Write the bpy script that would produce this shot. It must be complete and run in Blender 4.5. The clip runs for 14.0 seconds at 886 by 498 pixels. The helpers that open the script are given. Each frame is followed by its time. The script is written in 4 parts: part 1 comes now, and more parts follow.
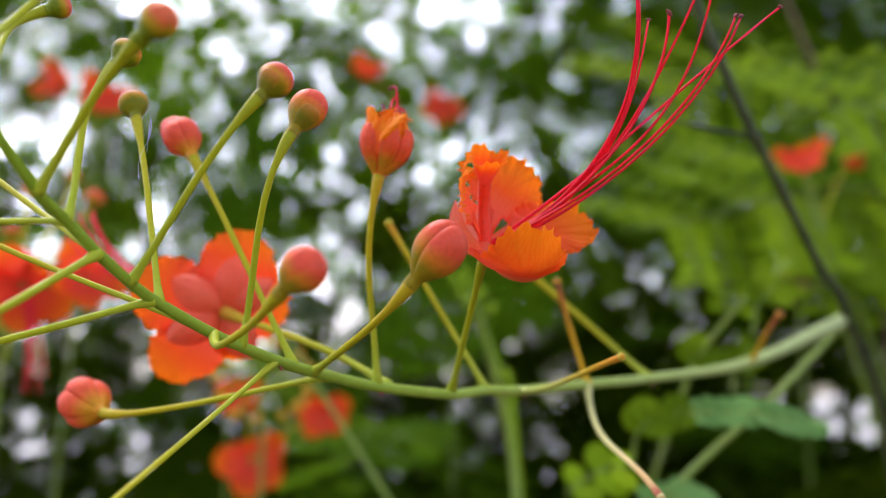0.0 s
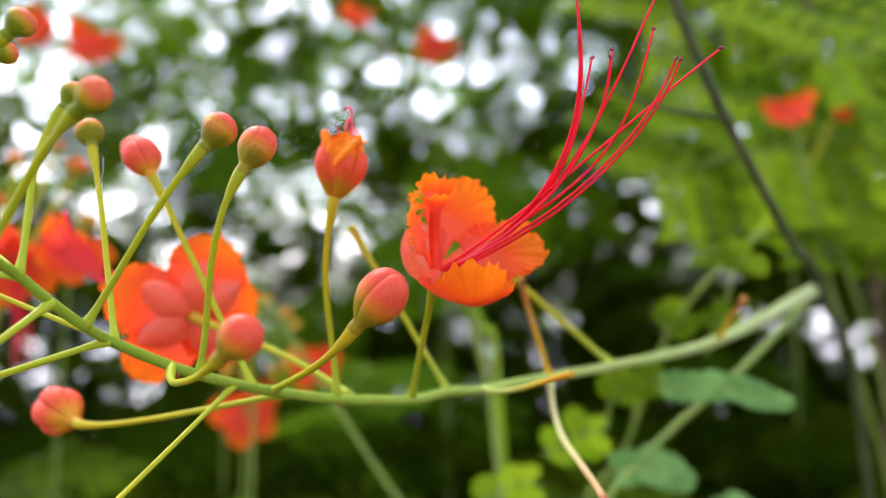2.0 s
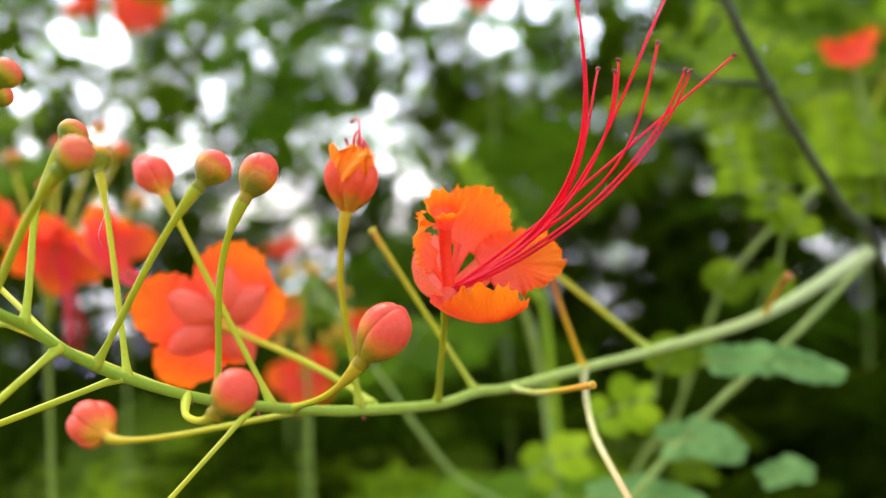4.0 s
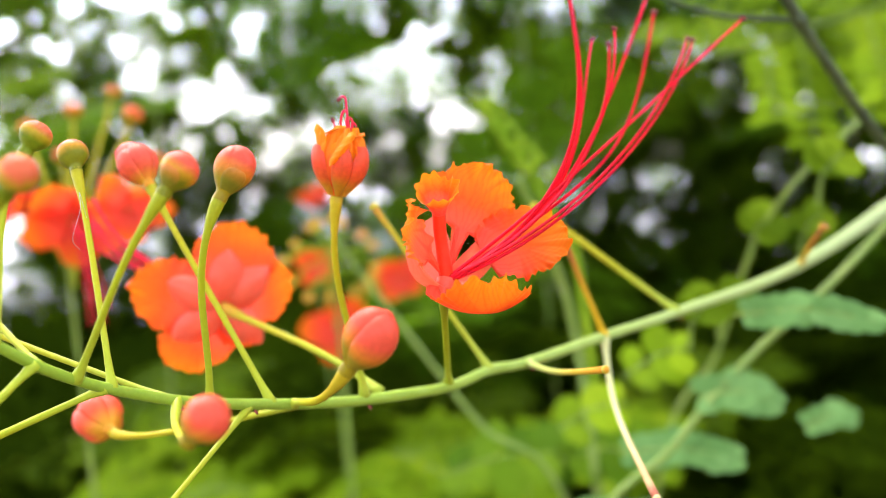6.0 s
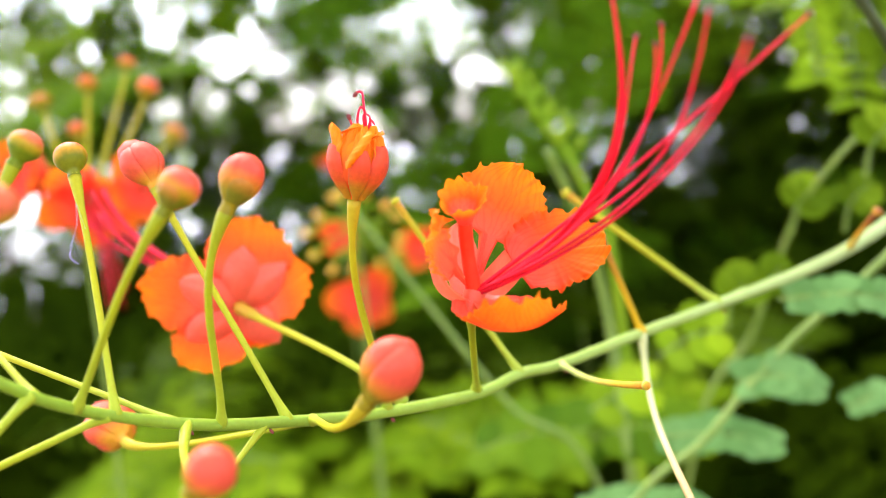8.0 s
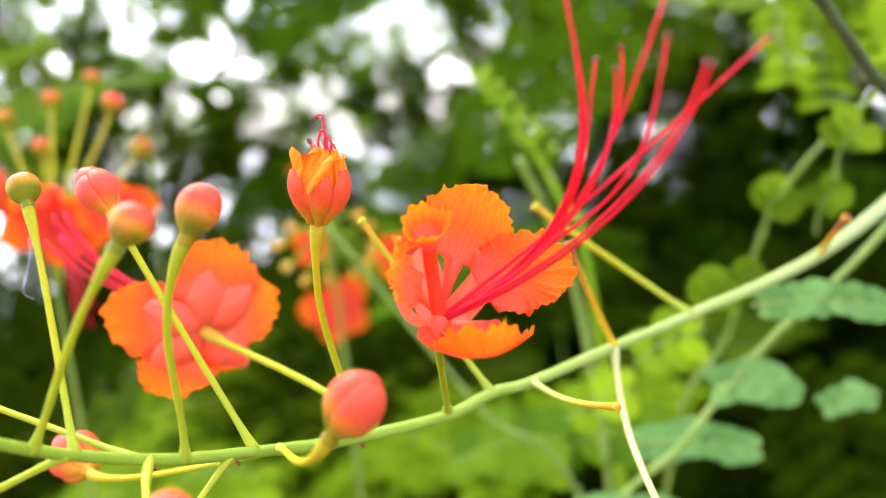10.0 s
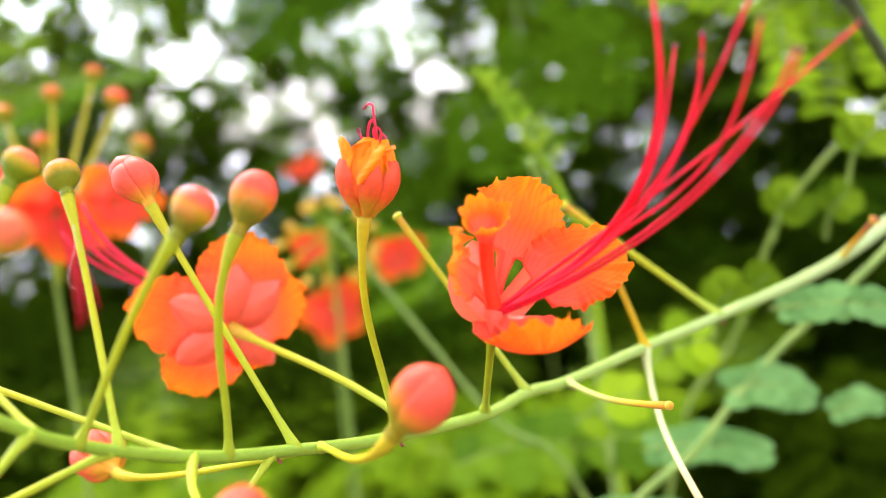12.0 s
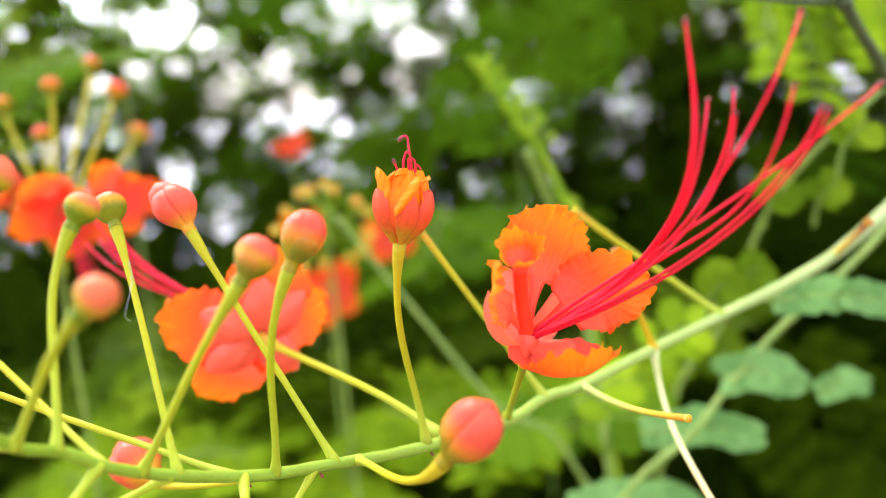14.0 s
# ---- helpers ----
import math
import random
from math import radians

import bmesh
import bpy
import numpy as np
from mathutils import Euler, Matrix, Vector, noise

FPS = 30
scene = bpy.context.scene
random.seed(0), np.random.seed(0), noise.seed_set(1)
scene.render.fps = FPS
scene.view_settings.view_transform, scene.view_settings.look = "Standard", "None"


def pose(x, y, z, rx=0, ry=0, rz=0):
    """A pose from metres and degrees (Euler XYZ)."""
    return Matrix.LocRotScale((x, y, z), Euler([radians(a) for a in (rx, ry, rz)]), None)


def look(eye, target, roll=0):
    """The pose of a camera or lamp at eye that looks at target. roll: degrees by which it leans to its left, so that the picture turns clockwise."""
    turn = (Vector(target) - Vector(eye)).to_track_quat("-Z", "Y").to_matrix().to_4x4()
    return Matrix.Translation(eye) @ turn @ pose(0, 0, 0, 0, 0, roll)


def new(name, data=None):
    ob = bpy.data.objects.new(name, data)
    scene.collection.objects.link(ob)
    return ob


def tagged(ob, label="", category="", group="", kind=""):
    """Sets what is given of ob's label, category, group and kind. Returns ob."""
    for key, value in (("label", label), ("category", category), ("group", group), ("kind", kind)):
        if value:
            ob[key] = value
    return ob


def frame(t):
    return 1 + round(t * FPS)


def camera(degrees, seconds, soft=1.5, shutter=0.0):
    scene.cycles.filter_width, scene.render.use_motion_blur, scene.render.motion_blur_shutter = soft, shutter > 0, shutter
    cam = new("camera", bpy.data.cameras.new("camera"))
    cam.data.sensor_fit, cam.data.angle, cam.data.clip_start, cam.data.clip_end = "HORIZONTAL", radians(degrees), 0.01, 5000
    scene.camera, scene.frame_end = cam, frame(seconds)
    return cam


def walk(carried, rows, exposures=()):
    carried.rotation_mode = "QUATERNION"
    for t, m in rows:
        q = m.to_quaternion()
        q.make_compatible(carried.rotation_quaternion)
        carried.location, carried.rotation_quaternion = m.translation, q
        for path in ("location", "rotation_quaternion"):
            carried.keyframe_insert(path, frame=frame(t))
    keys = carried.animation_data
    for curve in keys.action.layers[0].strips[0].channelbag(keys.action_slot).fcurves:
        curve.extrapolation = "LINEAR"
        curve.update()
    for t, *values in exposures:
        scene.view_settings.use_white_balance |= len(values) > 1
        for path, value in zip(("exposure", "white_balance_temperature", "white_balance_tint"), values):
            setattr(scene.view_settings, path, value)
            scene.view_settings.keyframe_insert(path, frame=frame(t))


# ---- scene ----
cam = camera(50.52, 14.0, 1.0)
cam.data.dof.use_dof, cam.data.dof.focus_distance, cam.data.dof.aperture_fstop = True, 0.212, 7.7
# seconds, place in metres, turn in degrees
ROWS = [
    (0, -0.00000, -0.00000, 1.20001, 98.000, 0.000, 0.000),
    (0.5, 0.00351, -0.00295, 1.20715, 96.816, -0.031, 0.069),
    (1, 0.00795, -0.00776, 1.21651, 95.451, -0.147, 0.005),
    (1.5, 0.01209, -0.01221, 1.22474, 94.452, -0.207, 0.115),
    (2, 0.01364, -0.00825, 1.22651, 92.979, 0.273, 0.354),
    (2.5, 0.01688, -0.00587, 1.22897, 91.842, 0.682, 0.432),
    (3, 0.02233, -0.00243, 1.23709, 91.791, 1.351, 2.152),
    (3.5, 0.02221, 0.00085, 1.24291, 90.112, 1.588, 3.822),
    (4, 0.02762, -0.00246, 1.24701, 89.002, 2.318, 4.473),
    (6.5, 0.03893, 0.01649, 1.26048, 83.360, 5.094, 7.609),
    (7, 0.03689, 0.01824, 1.26000, 82.169, 4.846, 8.395),
    (7.5, 0.03699, 0.02846, 1.26657, 81.920, 5.494, 8.792),
    (10, 0.04032, 0.03737, 1.27539, 81.664, 6.624, 7.218),
    (10.5, 0.03924, 0.03856, 1.27058, 82.041, 6.423, 5.724),
    (11, 0.03294, 0.04169, 1.27206, 81.832, 5.711, 5.090),
    (11.5, 0.02551, 0.04010, 1.27355, 82.089, 5.787, 5.462),
    (12, 0.02341, 0.03988, 1.27358, 81.935, 5.834, 5.884),
    (12.5, 0.01959, 0.03810, 1.27547, 80.986, 6.474, 5.515),
    (13, 0.01710, 0.03340, 1.28226, 80.020, 6.010, 4.469),
    (13.5, 0.01669, 0.03355, 1.28761, 79.065, 5.881, 3.951),
    (14, 0.01288, 0.03125, 1.29055, 79.420, 6.013, 4.285),]
EXPOSURES = [(0.0, 1.65), (1.5, 1.95), (3.0, 2.1), (4.0, 2.2), (6.5, 2.7), (7.5, 2.77), (14.0, 2.77)]
walk(cam, [(t, pose(x, y, z, a, b, c)) for t, x, y, z, a, b, c in ROWS], EXPOSURES)

# ---- world and light: bright hazy sky, soft sun to one side beyond the bush ----
world = bpy.data.worlds.new("sky")
scene.world = world
world.use_nodes = True
wn, wl = world.node_tree.nodes, world.node_tree.links
sky = wn.new("ShaderNodeTexSky")
sky.sky_type, sky.sun_disc = "NISHITA", False
sky.sun_elevation, sky.sun_rotation = radians(46), radians(331)
sky.air_density, sky.dust_density, sky.ozone_density = 1.0, 4.0, 1.0
pale = wn.new("ShaderNodeHueSaturation")
pale.inputs["Saturation"].default_value = 0.42
wl.new(sky.outputs["Color"], pale.inputs["Color"])
tint = wn.new("ShaderNodeMix")
tint.data_type, tint.blend_type = "RGBA", "MULTIPLY"
tint.inputs[0].default_value, tint.inputs[7].default_value = 1.0, (0.95, 0.975, 1.10, 1)
wl.new(pale.outputs["Color"], tint.inputs[6])
wl.new(tint.outputs[2], wn["Background"].inputs["Color"])
wn["Background"].inputs["Strength"].default_value = 0.15

sun = new("sun", bpy.data.lights.new("sun", "SUN"))
sun.data.energy, sun.data.angle, sun.data.color = 0.9, radians(40), (1.0, 0.92, 0.76)
sun.matrix_world = look((-1.30, 2.34, 4.17), (0, 0, 1.2))


# ---- materials ----
def ramp(nt, stops, factor):
    node = nt.nodes.new("ShaderNodeValToRGB")
    while len(node.color_ramp.elements) < len(stops):
        node.color_ramp.elements.new(0.5)
    for e, (p, c) in zip(node.color_ramp.elements, stops):
        e.position, e.color = p, (*c, 1)
    nt.links.new(factor, node.inputs["Fac"])
    return node.outputs["Color"]


def noise_node(nt, scale, detail=3.0, source=None):
    node = nt.nodes.new("ShaderNodeTexNoise")
    node.inputs["Scale"].default_value, node.inputs["Detail"].default_value = scale, detail
    if source is None:
        source = nt.nodes.new("ShaderNodeTexCoord").outputs["Object"]
    nt.links.new(source, node.inputs["Vector"])
    return node.outputs["Fac"]


def blend(nt, kind, factor, a, b):
    node = nt.nodes.new("ShaderNodeMix")
    node.data_type, node.blend_type = "RGBA", kind
    for socket, value in ((node.inputs[0], factor), (node.inputs[6], a), (node.inputs[7], b)):
        if hasattr(value, "links"):
            nt.links.new(value, socket)
        elif isinstance(value, tuple):
            socket.default_value = (*value, 1)
        else:
            socket.default_value = value
    return node.outputs[2]


def uv_axis(nt, axis):
    sep = nt.nodes.new("ShaderNodeSeparateXYZ")
    nt.links.new(nt.nodes.new("ShaderNodeTexCoord").outputs["UV"], sep.inputs[0])
    return sep.outputs[axis]


def calc(nt, kind, a, b=None):
    node = nt.nodes.new("ShaderNodeMath")
    node.operation = kind
    for socket, value in zip(node.inputs, (a, b)):
        if value is None:
            continue
        if hasattr(value, "links"):
            nt.links.new(value, socket)
        else:
            socket.default_value = value
    return node.outputs[0]


def surface(name, colour, rough=0.45, thin=0.0, bump=0.0, bump_scale=900.0, spec=0.5):
    """colour(nt) gives the colour socket; thin: share of light let through a leaf or petal."""
    m = bpy.data.materials.new(name)
    m.use_nodes = True
    nt = m.node_tree
    bsdf = nt.nodes["Principled BSDF"]
    c = colour(nt)
    nt.links.new(c, bsdf.inputs["Base Color"])
    bsdf.inputs["Roughness"].default_value = rough
    bsdf.inputs["Specular IOR Level"].default_value = spec
    if bump:
        b = nt.nodes.new("ShaderNodeBump")
        b.inputs["Strength"].default_value, b.inputs["Distance"].default_value = bump, 0.0004
        nt.links.new(noise_node(nt, bump_scale), b.inputs["Height"])
        nt.links.new(b.outputs["Normal"], bsdf.inputs["Normal"])
    if thin:
        tr, mix = nt.nodes.new("ShaderNodeBsdfTranslucent"), nt.nodes.new("ShaderNodeMixShader")
        nt.links.new(c, tr.inputs["Color"])
        mix.inputs["Fac"].default_value = thin
        nt.links.new(bsdf.outputs[0], mix.inputs[1])
        nt.links.new(tr.outputs[0], mix.inputs[2])
        nt.links.new(mix.outputs[0], nt.nodes["Material Output"].inputs["Surface"])
    return m


def petal_colour(edge, mid, claw):
    """Red towards the claw, orange blade with fine veins, yellower crisped margin."""
    def make(nt):
        u, v = uv_axis(nt, 0), uv_axis(nt, 1)
        wob = calc(nt, "MULTIPLY_ADD", noise_node(nt, 260.0), 0.16)
        wob.node.inputs[2].default_value = -0.08
        side = calc(nt, "ABSOLUTE", calc(nt, "MULTIPLY_ADD", u, 2.0))
        side.node.inputs[0].links[0].from_node.inputs[2].default_value = -1.0
        rim = calc(nt, "MAXIMUM", calc(nt, "MULTIPLY", calc(nt, "POWER", side, 2.2), v), calc(nt, "POWER", v, 1.6))
        body = ramp(nt, [(0.0, claw), (0.22, claw), (0.46, mid), (0.7, tuple(0.5 * (a + b) for a, b in zip(mid, edge))), (1.0, edge)], calc(nt, "ADD", rim, wob))
        vein = nt.nodes.new("ShaderNodeTexWave")
        vein.wave_type, vein.bands_direction = "BANDS", "X"
        vein.inputs["Scale"].default_value, vein.inputs["Distortion"].default_value = 4.0, 9.0
        vein.inputs["Detail"].default_value, vein.inputs["Detail Scale"].default_value = 3.0, 1.3
        nt.links.new(nt.nodes.new("ShaderNodeTexCoord").outputs["UV"], vein.inputs["Vector"])
        fac = calc(nt, "MULTIPLY", calc(nt, "POWER", vein.outputs["Fac"], 3.0), 0.34)
        return blend(nt, "MULTIPLY", fac, body, (1.0, 0.58, 0.5))
    return make


def bud_colour(low, mid, top, shift):
    def make(nt):
        v = uv_axis(nt, 1)
        wob = calc(nt, "MULTIPLY_ADD", noise_node(nt, 120.0, 3.0), 0.14)
        wob.node.inputs[2].default_value = -0.07 + shift
        each = calc(nt, "MULTIPLY_ADD", nt.nodes.new("ShaderNodeObjectInfo").outputs["Random"], 0.12)
        each.node.inputs[2].default_value = -0.06
        wob = calc(nt, "ADD", wob, each)
        body = ramp(nt, [(0.0, low), (0.34, low), (0.54, mid), (0.74, top)], calc(nt, "ADD", v, wob))
        speck = ramp(nt, [(0.35, (0.75, 0.75, 0.7)), (0.62, (1, 1, 1))], noise_node(nt, 900.0, 5.0))
        return blend(nt, "MULTIPLY", 0.5, body, speck)
    return make


def stem_colour(*tones, scale=70.0):
    def make(nt):
        n = len(tones)
        a = ramp(nt, [(0.3 + 0.4 * i / max(1, n - 1), c) for i, c in enumerate(tones)], noise_node(nt, scale, 5.0))
        f = ramp(nt, [(0.3, (0.78, 0.8, 0.75)), (0.7, (1, 1, 1))], noise_node(nt, 1100.0, 3.0))
        return blend(nt, "MULTIPLY", 0.6, a, f)
    return make


def along_colour(stops):
    """Colour that changes along a stalk."""
    def make(nt):
        wob = calc(nt, "MULTIPLY_ADD", noise_node(nt, 200.0), 0.2)
        wob.node.inputs[2].default_value = -0.1
        a = ramp(nt, stops, calc(nt, "ADD", uv_axis(nt, 1), wob))
        f = ramp(nt, [(0.3, (0.8, 0.8, 0.75)), (0.7, (1, 1, 1))], noise_node(nt, 1000.0, 3.0))
        return blend(nt, "MULTIPLY", 0.5, a, f)
    return make


def leaf_colour(a, b, c):
    """Tones vary from frond to frond (u of the map) and along a leaf."""
    def make(nt):
        body = ramp(nt, [(0.0, a), (0.5, b), (1.0, c)], uv_axis(nt, 0))
        f = ramp(nt, [(0.3, (0.7, 0.72, 0.65)), (0.7, (1, 1, 1))], noise_node(nt, 60.0, 4.0))
        return blend(nt, "MULTIPLY", 0.7, body, f)
    return make


M_PETAL = surface("petal", petal_colour((0.96, 0.27, 0.008), (0.95, 0.11, 0.012), (0.93, 0.115, 0.06)), 0.5, 0.4, 0.2, 700.0, spec=0.12)
M_BACK_PETAL = surface("petal_of_back_flower", petal_colour((0.95, 0.22, 0.006), (0.93, 0.10, 0.02), (0.92, 0.10, 0.05)), 0.5, 0.5, 0.2, 700.0, spec=0.12)
M_CRUMPLED = surface("crumpled_petal", petal_colour((0.95, 0.28, 0.006), (0.95, 0.21, 0.006), (0.9, 0.12, 0.02)), 0.5, 0.15, 0.4, 500.0, spec=0.15)
M_SEPAL = surface("sepal", stem_colour((0.94, 0.145, 0.066), (0.95, 0.175, 0.086), (0.96, 0.21, 0.115)), 0.36, 0.36, 0.1, 800.0, spec=0.4)
M_CLAW = surface("red_claw", stem_colour((0.88, 0.04, 0.012), (0.92, 0.08, 0.02)), 0.35, 0.1, 0.1, 800.0, spec=0.3)
M_BUD_OLIVE = surface("bud_outer_sepal", bud_colour((0.2, 0.18, 0.01), (0.52, 0.19, 0.02), (0.68, 0.15, 0.03), 0.06), 0.35, 0, 0.1, 900.0, spec=0.22)
M_BUD = surface("bud_ripe", bud_colour((0.3, 0.22, 0.008), (0.66, 0.19, 0.018), (0.78, 0.085, 0.04), 0.0), 0.36, 0, 0.15, 900.0, spec=0.18)
M_BUD_PALE = surface("bud_half_ripe", bud_colour((0.2, 0.2, 0.006), (0.58, 0.26, 0.012), (0.76, 0.09, 0.042), -0.06), 0.42, 0, 0.15, 900.0, spec=0.18)
M_BUD_GREEN = surface("bud_young", bud_colour((0.17, 0.22, 0.006), (0.48, 0.3, 0.012), (0.74, 0.14, 0.05), -0.10), 0.42, 0, 0.15, 900.0, spec=0.18)
M_BURST = surface("bud_bursting", bud_colour((0.68, 0.28, 0.015), (0.8, 0.105, 0.035), (0.82, 0.092, 0.048), 0.16), 0.42, 0, 0.1, 900.0, spec=0.18)
M_CALYX = surface("opening_calyx", bud_colour((0.6, 0.26, 0.015), (0.84, 0.12, 0.022), (0.84, 0.092, 0.03), 0.14), 0.4, 0.15, 0.1, 800.0, spec=0.2)
M_STEM = surface("raceme_stem", along_colour([(0.0, (0.22, 0.33, 0.015)), (0.35, (0.29, 0.41, 0.045)), (0.65, (0.39, 0.48, 0.14)), (1.0, (0.44, 0.51, 0.22))]), 0.45, 0, 0.2, 600.0, spec=0.16)
M_PEDICEL = surface("pedicel", along_colour([(0.0, (0.41, 0.47, 0.03)), (0.5, (0.49, 0.46, 0.012)), (1.0, (0.46, 0.4, 0.01))]), 0.42, 0, 0.15, 700.0, spec=0.16)
M_PED_GREEN = surface("pedicel_green", along_colour([(0.0, (0.40, 0.47, 0.03)), (0.6, (0.43, 0.45, 0.012)), (1.0, (0.33, 0.35, 0.01))]), 0.42, 0, 0.15, 700.0, spec=0.16)
M_PED_YELLOW = surface("pedicel_yellow", along_colour([(0.0, (0.40, 0.48, 0.05)), (0.4, (0.46, 0.46, 0.02)), (0.86, (0.54, 0.42, 0.015)), (1.0, (0.62, 0.28, 0.03))]), 0.45, 0, 0.15, 700.0, spec=0.16)
M_PED_STUB = surface("pedicel_stub", along_colour([(0.0, (0.42, 0.5, 0.13)), (0.45, (0.5, 0.5, 0.1)), (0.75, (0.6, 0.4, 0.03)), (1.0, (0.66, 0.26, 0.02))]), 0.5, 0, 0.15, 700.0, spec=0.16)
M_PED_GOLD = surface("pedicel_gold", along_colour([(0.0, (0.40, 0.47, 0.04)), (0.35, (0.45, 0.45, 0.015)), (0.75, (0.53, 0.43, 0.01)), (1.0, (0.5, 0.36, 0.015))]), 0.42, 0, 0.15, 700.0, spec=0.16)
M_PED_ORANGE = surface("pedicel_drying", along_colour([(0.0, (0.68, 0.42, 0.008)), (0.5, (0.6, 0.33, 0.012)), (0.85, (0.4, 0.13, 0.02)), (1.0, (0.22, 0.07, 0.035))]), 0.5, 0, 0.2, 700.0, spec=0.2)
M_PED_PALE = surface("pedicel_faded", along_colour([(0.0, (0.55, 0.55, 0.2)), (0.6, (0.65, 0.56, 0.24)), (0.93, (0.6, 0.36, 0.14)), (1.0, (0.45, 0.12, 0.06))]), 0.5, 0, 0.2, 700.0, spec=0.25)
M_STAMEN = surface("stamen", stem_colour((0.93, 0.022, 0.055), (0.96, 0.04, 0.085), scale=40.0), 0.4, 0.45, 0, spec=0.25)
M_ANTHER = surface("anther", stem_colour((0.12, 0.012, 0.012), (0.3, 0.06, 0.03), scale=900.0), 0.7, 0, 0.5, 2500.0)
M_SHRUB = surface("shrub_stem", stem_colour((0.03, 0.042, 0.009), (0.05, 0.066, 0.014), (0.075, 0.095, 0.024)), 0.6, 0, 0.3, 400.0)
M_TWIG = surface("brown_twig", stem_colour((0.1, 0.06, 0.03), (0.2, 0.13, 0.06)), 0.8, 0, 0.5, 300.0)
M_STALK = surface("leaf_stalk", stem_colour((0.16, 0.26, 0.025), (0.26, 0.35, 0.05)), 0.5, 0, 0.2, 500.0)
M_LEAF_BLUE = surface("leaf_bluish", leaf_colour((0.13, 0.27, 0.06), (0.17, 0.33, 0.08), (0.21, 0.38, 0.10)), 0.55, 0.3, 0.2, 300.0, spec=0.12)
M_LEAF_LIME = surface("leaf_lime", leaf_colour((0.16, 0.26, 0.004), (0.25, 0.39, 0.007), (0.36, 0.5, 0.012)), 0.65, 0.4, 0.2, 300.0, spec=0.06)
M_LEAF_FRESH = surface("leaf_fresh", leaf_colour((0.075, 0.165, 0.004), (0.12, 0.23, 0.006), (0.18, 0.3, 0.008)), 0.65, 0.4, 0.2, 300.0, spec=0.06)
M_LEAF_SOFT = surface("leaf_soft_green", leaf_colour((0.12, 0.2, 0.006), (0.19, 0.3, 0.01), (0.28, 0.39, 0.014)), 0.7, 0.4, 0.2, 200.0, spec=0.05)
M_FRILL = surface("frilled_petal", petal_colour((0.95, 0.29, 0.008), (0.95, 0.2, 0.012), (0.93, 0.12, 0.05)), 0.5, 0.4, 0.2, 700.0, spec=0.12)
M_FAR_BUD = surface("yellow_orange_bud", stem_colour((0.75, 0.3, 0.01), (0.6, 0.45, 0.015), scale=60.0), 0.5)
M_LEAF_MID = surface("leaf_mid", leaf_colour((0.07, 0.15, 0.004), (0.12, 0.235, 0.006), (0.19, 0.33, 0.01)), 0.7, 0.4, 0.2, 200.0, spec=0.02)
# leaf green darkened in its colour, for the shade deep in the bush
M_LEAF_SHADED = surface("leaf_shaded", leaf_colour((0.026, 0.046, 0.002), (0.046, 0.08, 0.003), (0.085, 0.14, 0.004)), 0.7, 0.42, spec=0.0)
M_FAR_LEAF = surface("far_leaf", leaf_colour((0.05, 0.12, 0.003), (0.09, 0.19, 0.004), (0.16, 0.29, 0.007)), 0.7, 0.5, spec=0.0)
M_YOUNG = surface("young_green", stem_colour((0.2, 0.36, 0.01), (0.32, 0.46, 0.015)), 0.5, 0, 0.2, 400.0, spec=0.15)
M_SOIL = surface("soil", stem_colour((0.05, 0.035, 0.02), (0.12, 0.085, 0.05), (0.2, 0.14, 0.08), scale=6.0), 0.95, 0, 1.0, 60.0)
M_PALE_GROUND = surface("pale_ground", stem_colour((0.48, 0.47, 0.46), (0.58, 0.57, 0.56), (0.66, 0.65, 0.65), scale=3.0), 0.85, 0, 0.5, 40.0, spec=0.2)
M_MAGENTA = surface("magenta_petal", stem_colour((0.4, 0.01, 0.12), (0.55, 0.02, 0.2)), 0.5, 0.2)
M_THREAD = surface("spider_thread", stem_colour((0.5, 0.5, 0.5), (0.7, 0.7, 0.7)), 0.3)


# ---- mesh helpers ----
def thing(name, label, category, origin, group="", kind=""):
    ob = new(name)
    ob.location = origin
    ob.empty_display_size = 0.01
    return tagged(ob, label, category, group, kind)


def root_place(ob):
    while ob.parent:
        ob = ob.parent
    return np.array(ob.location)


def mesh_of(name, verts, faces, uv, material, smooth=True):
    me = bpy.data.meshes.new(name)
    me.from_pydata([tuple(v) for v in verts], [], faces)
    layer = me.uv_layers.new(name="UVMap")
    loops = np.empty(len(me.loops), dtype=np.int32)
    me.loops.foreach_get("vertex_index", loops)
    layer.data.foreach_set("uv", np.asarray(uv, dtype=np.float32)[loops].ravel())
    me.polygons.foreach_set("use_smooth", np.full(len(me.polygons), smooth))
    me.materials.append(material)
    me.update()
    return me


def part(name, shape, material, parent, label=""):
    """One mesh object under a thing or under a part; shape is (verts, faces, uv) in world metres."""
    verts, faces, uv = shape
    ob = new(name, mesh_of(name, np.asarray(verts) - root_place(parent), faces, uv, material))
    ob.parent = parent
    return tagged(ob, label)


def unit(v):
    v = np.asarray(v, float)
    return v / max(1e-12, np.linalg.norm(v))


def curve(points, n=24):
    """A smooth line through the points (Catmull-Rom)."""
    p = np.asarray(points, float)
    p = np.vstack([2 * p[0] - p[1], p, 2 * p[-1] - p[-2]])
    out = []
    seg = len(p) - 3
    per = max(2, n // seg)
    for i in range(seg):
        a, b, c, d = p[i:i + 4]
        for t in np.linspace(0, 1, per, endpoint=False):
            out.append(0.5 * (2 * b + (c - a) * t + (2 * a - 5 * b + 4 * c - d) * t * t + (3 * b - a - 3 * c + d) * t ** 3))
    return np.array(out + [p[-2]])


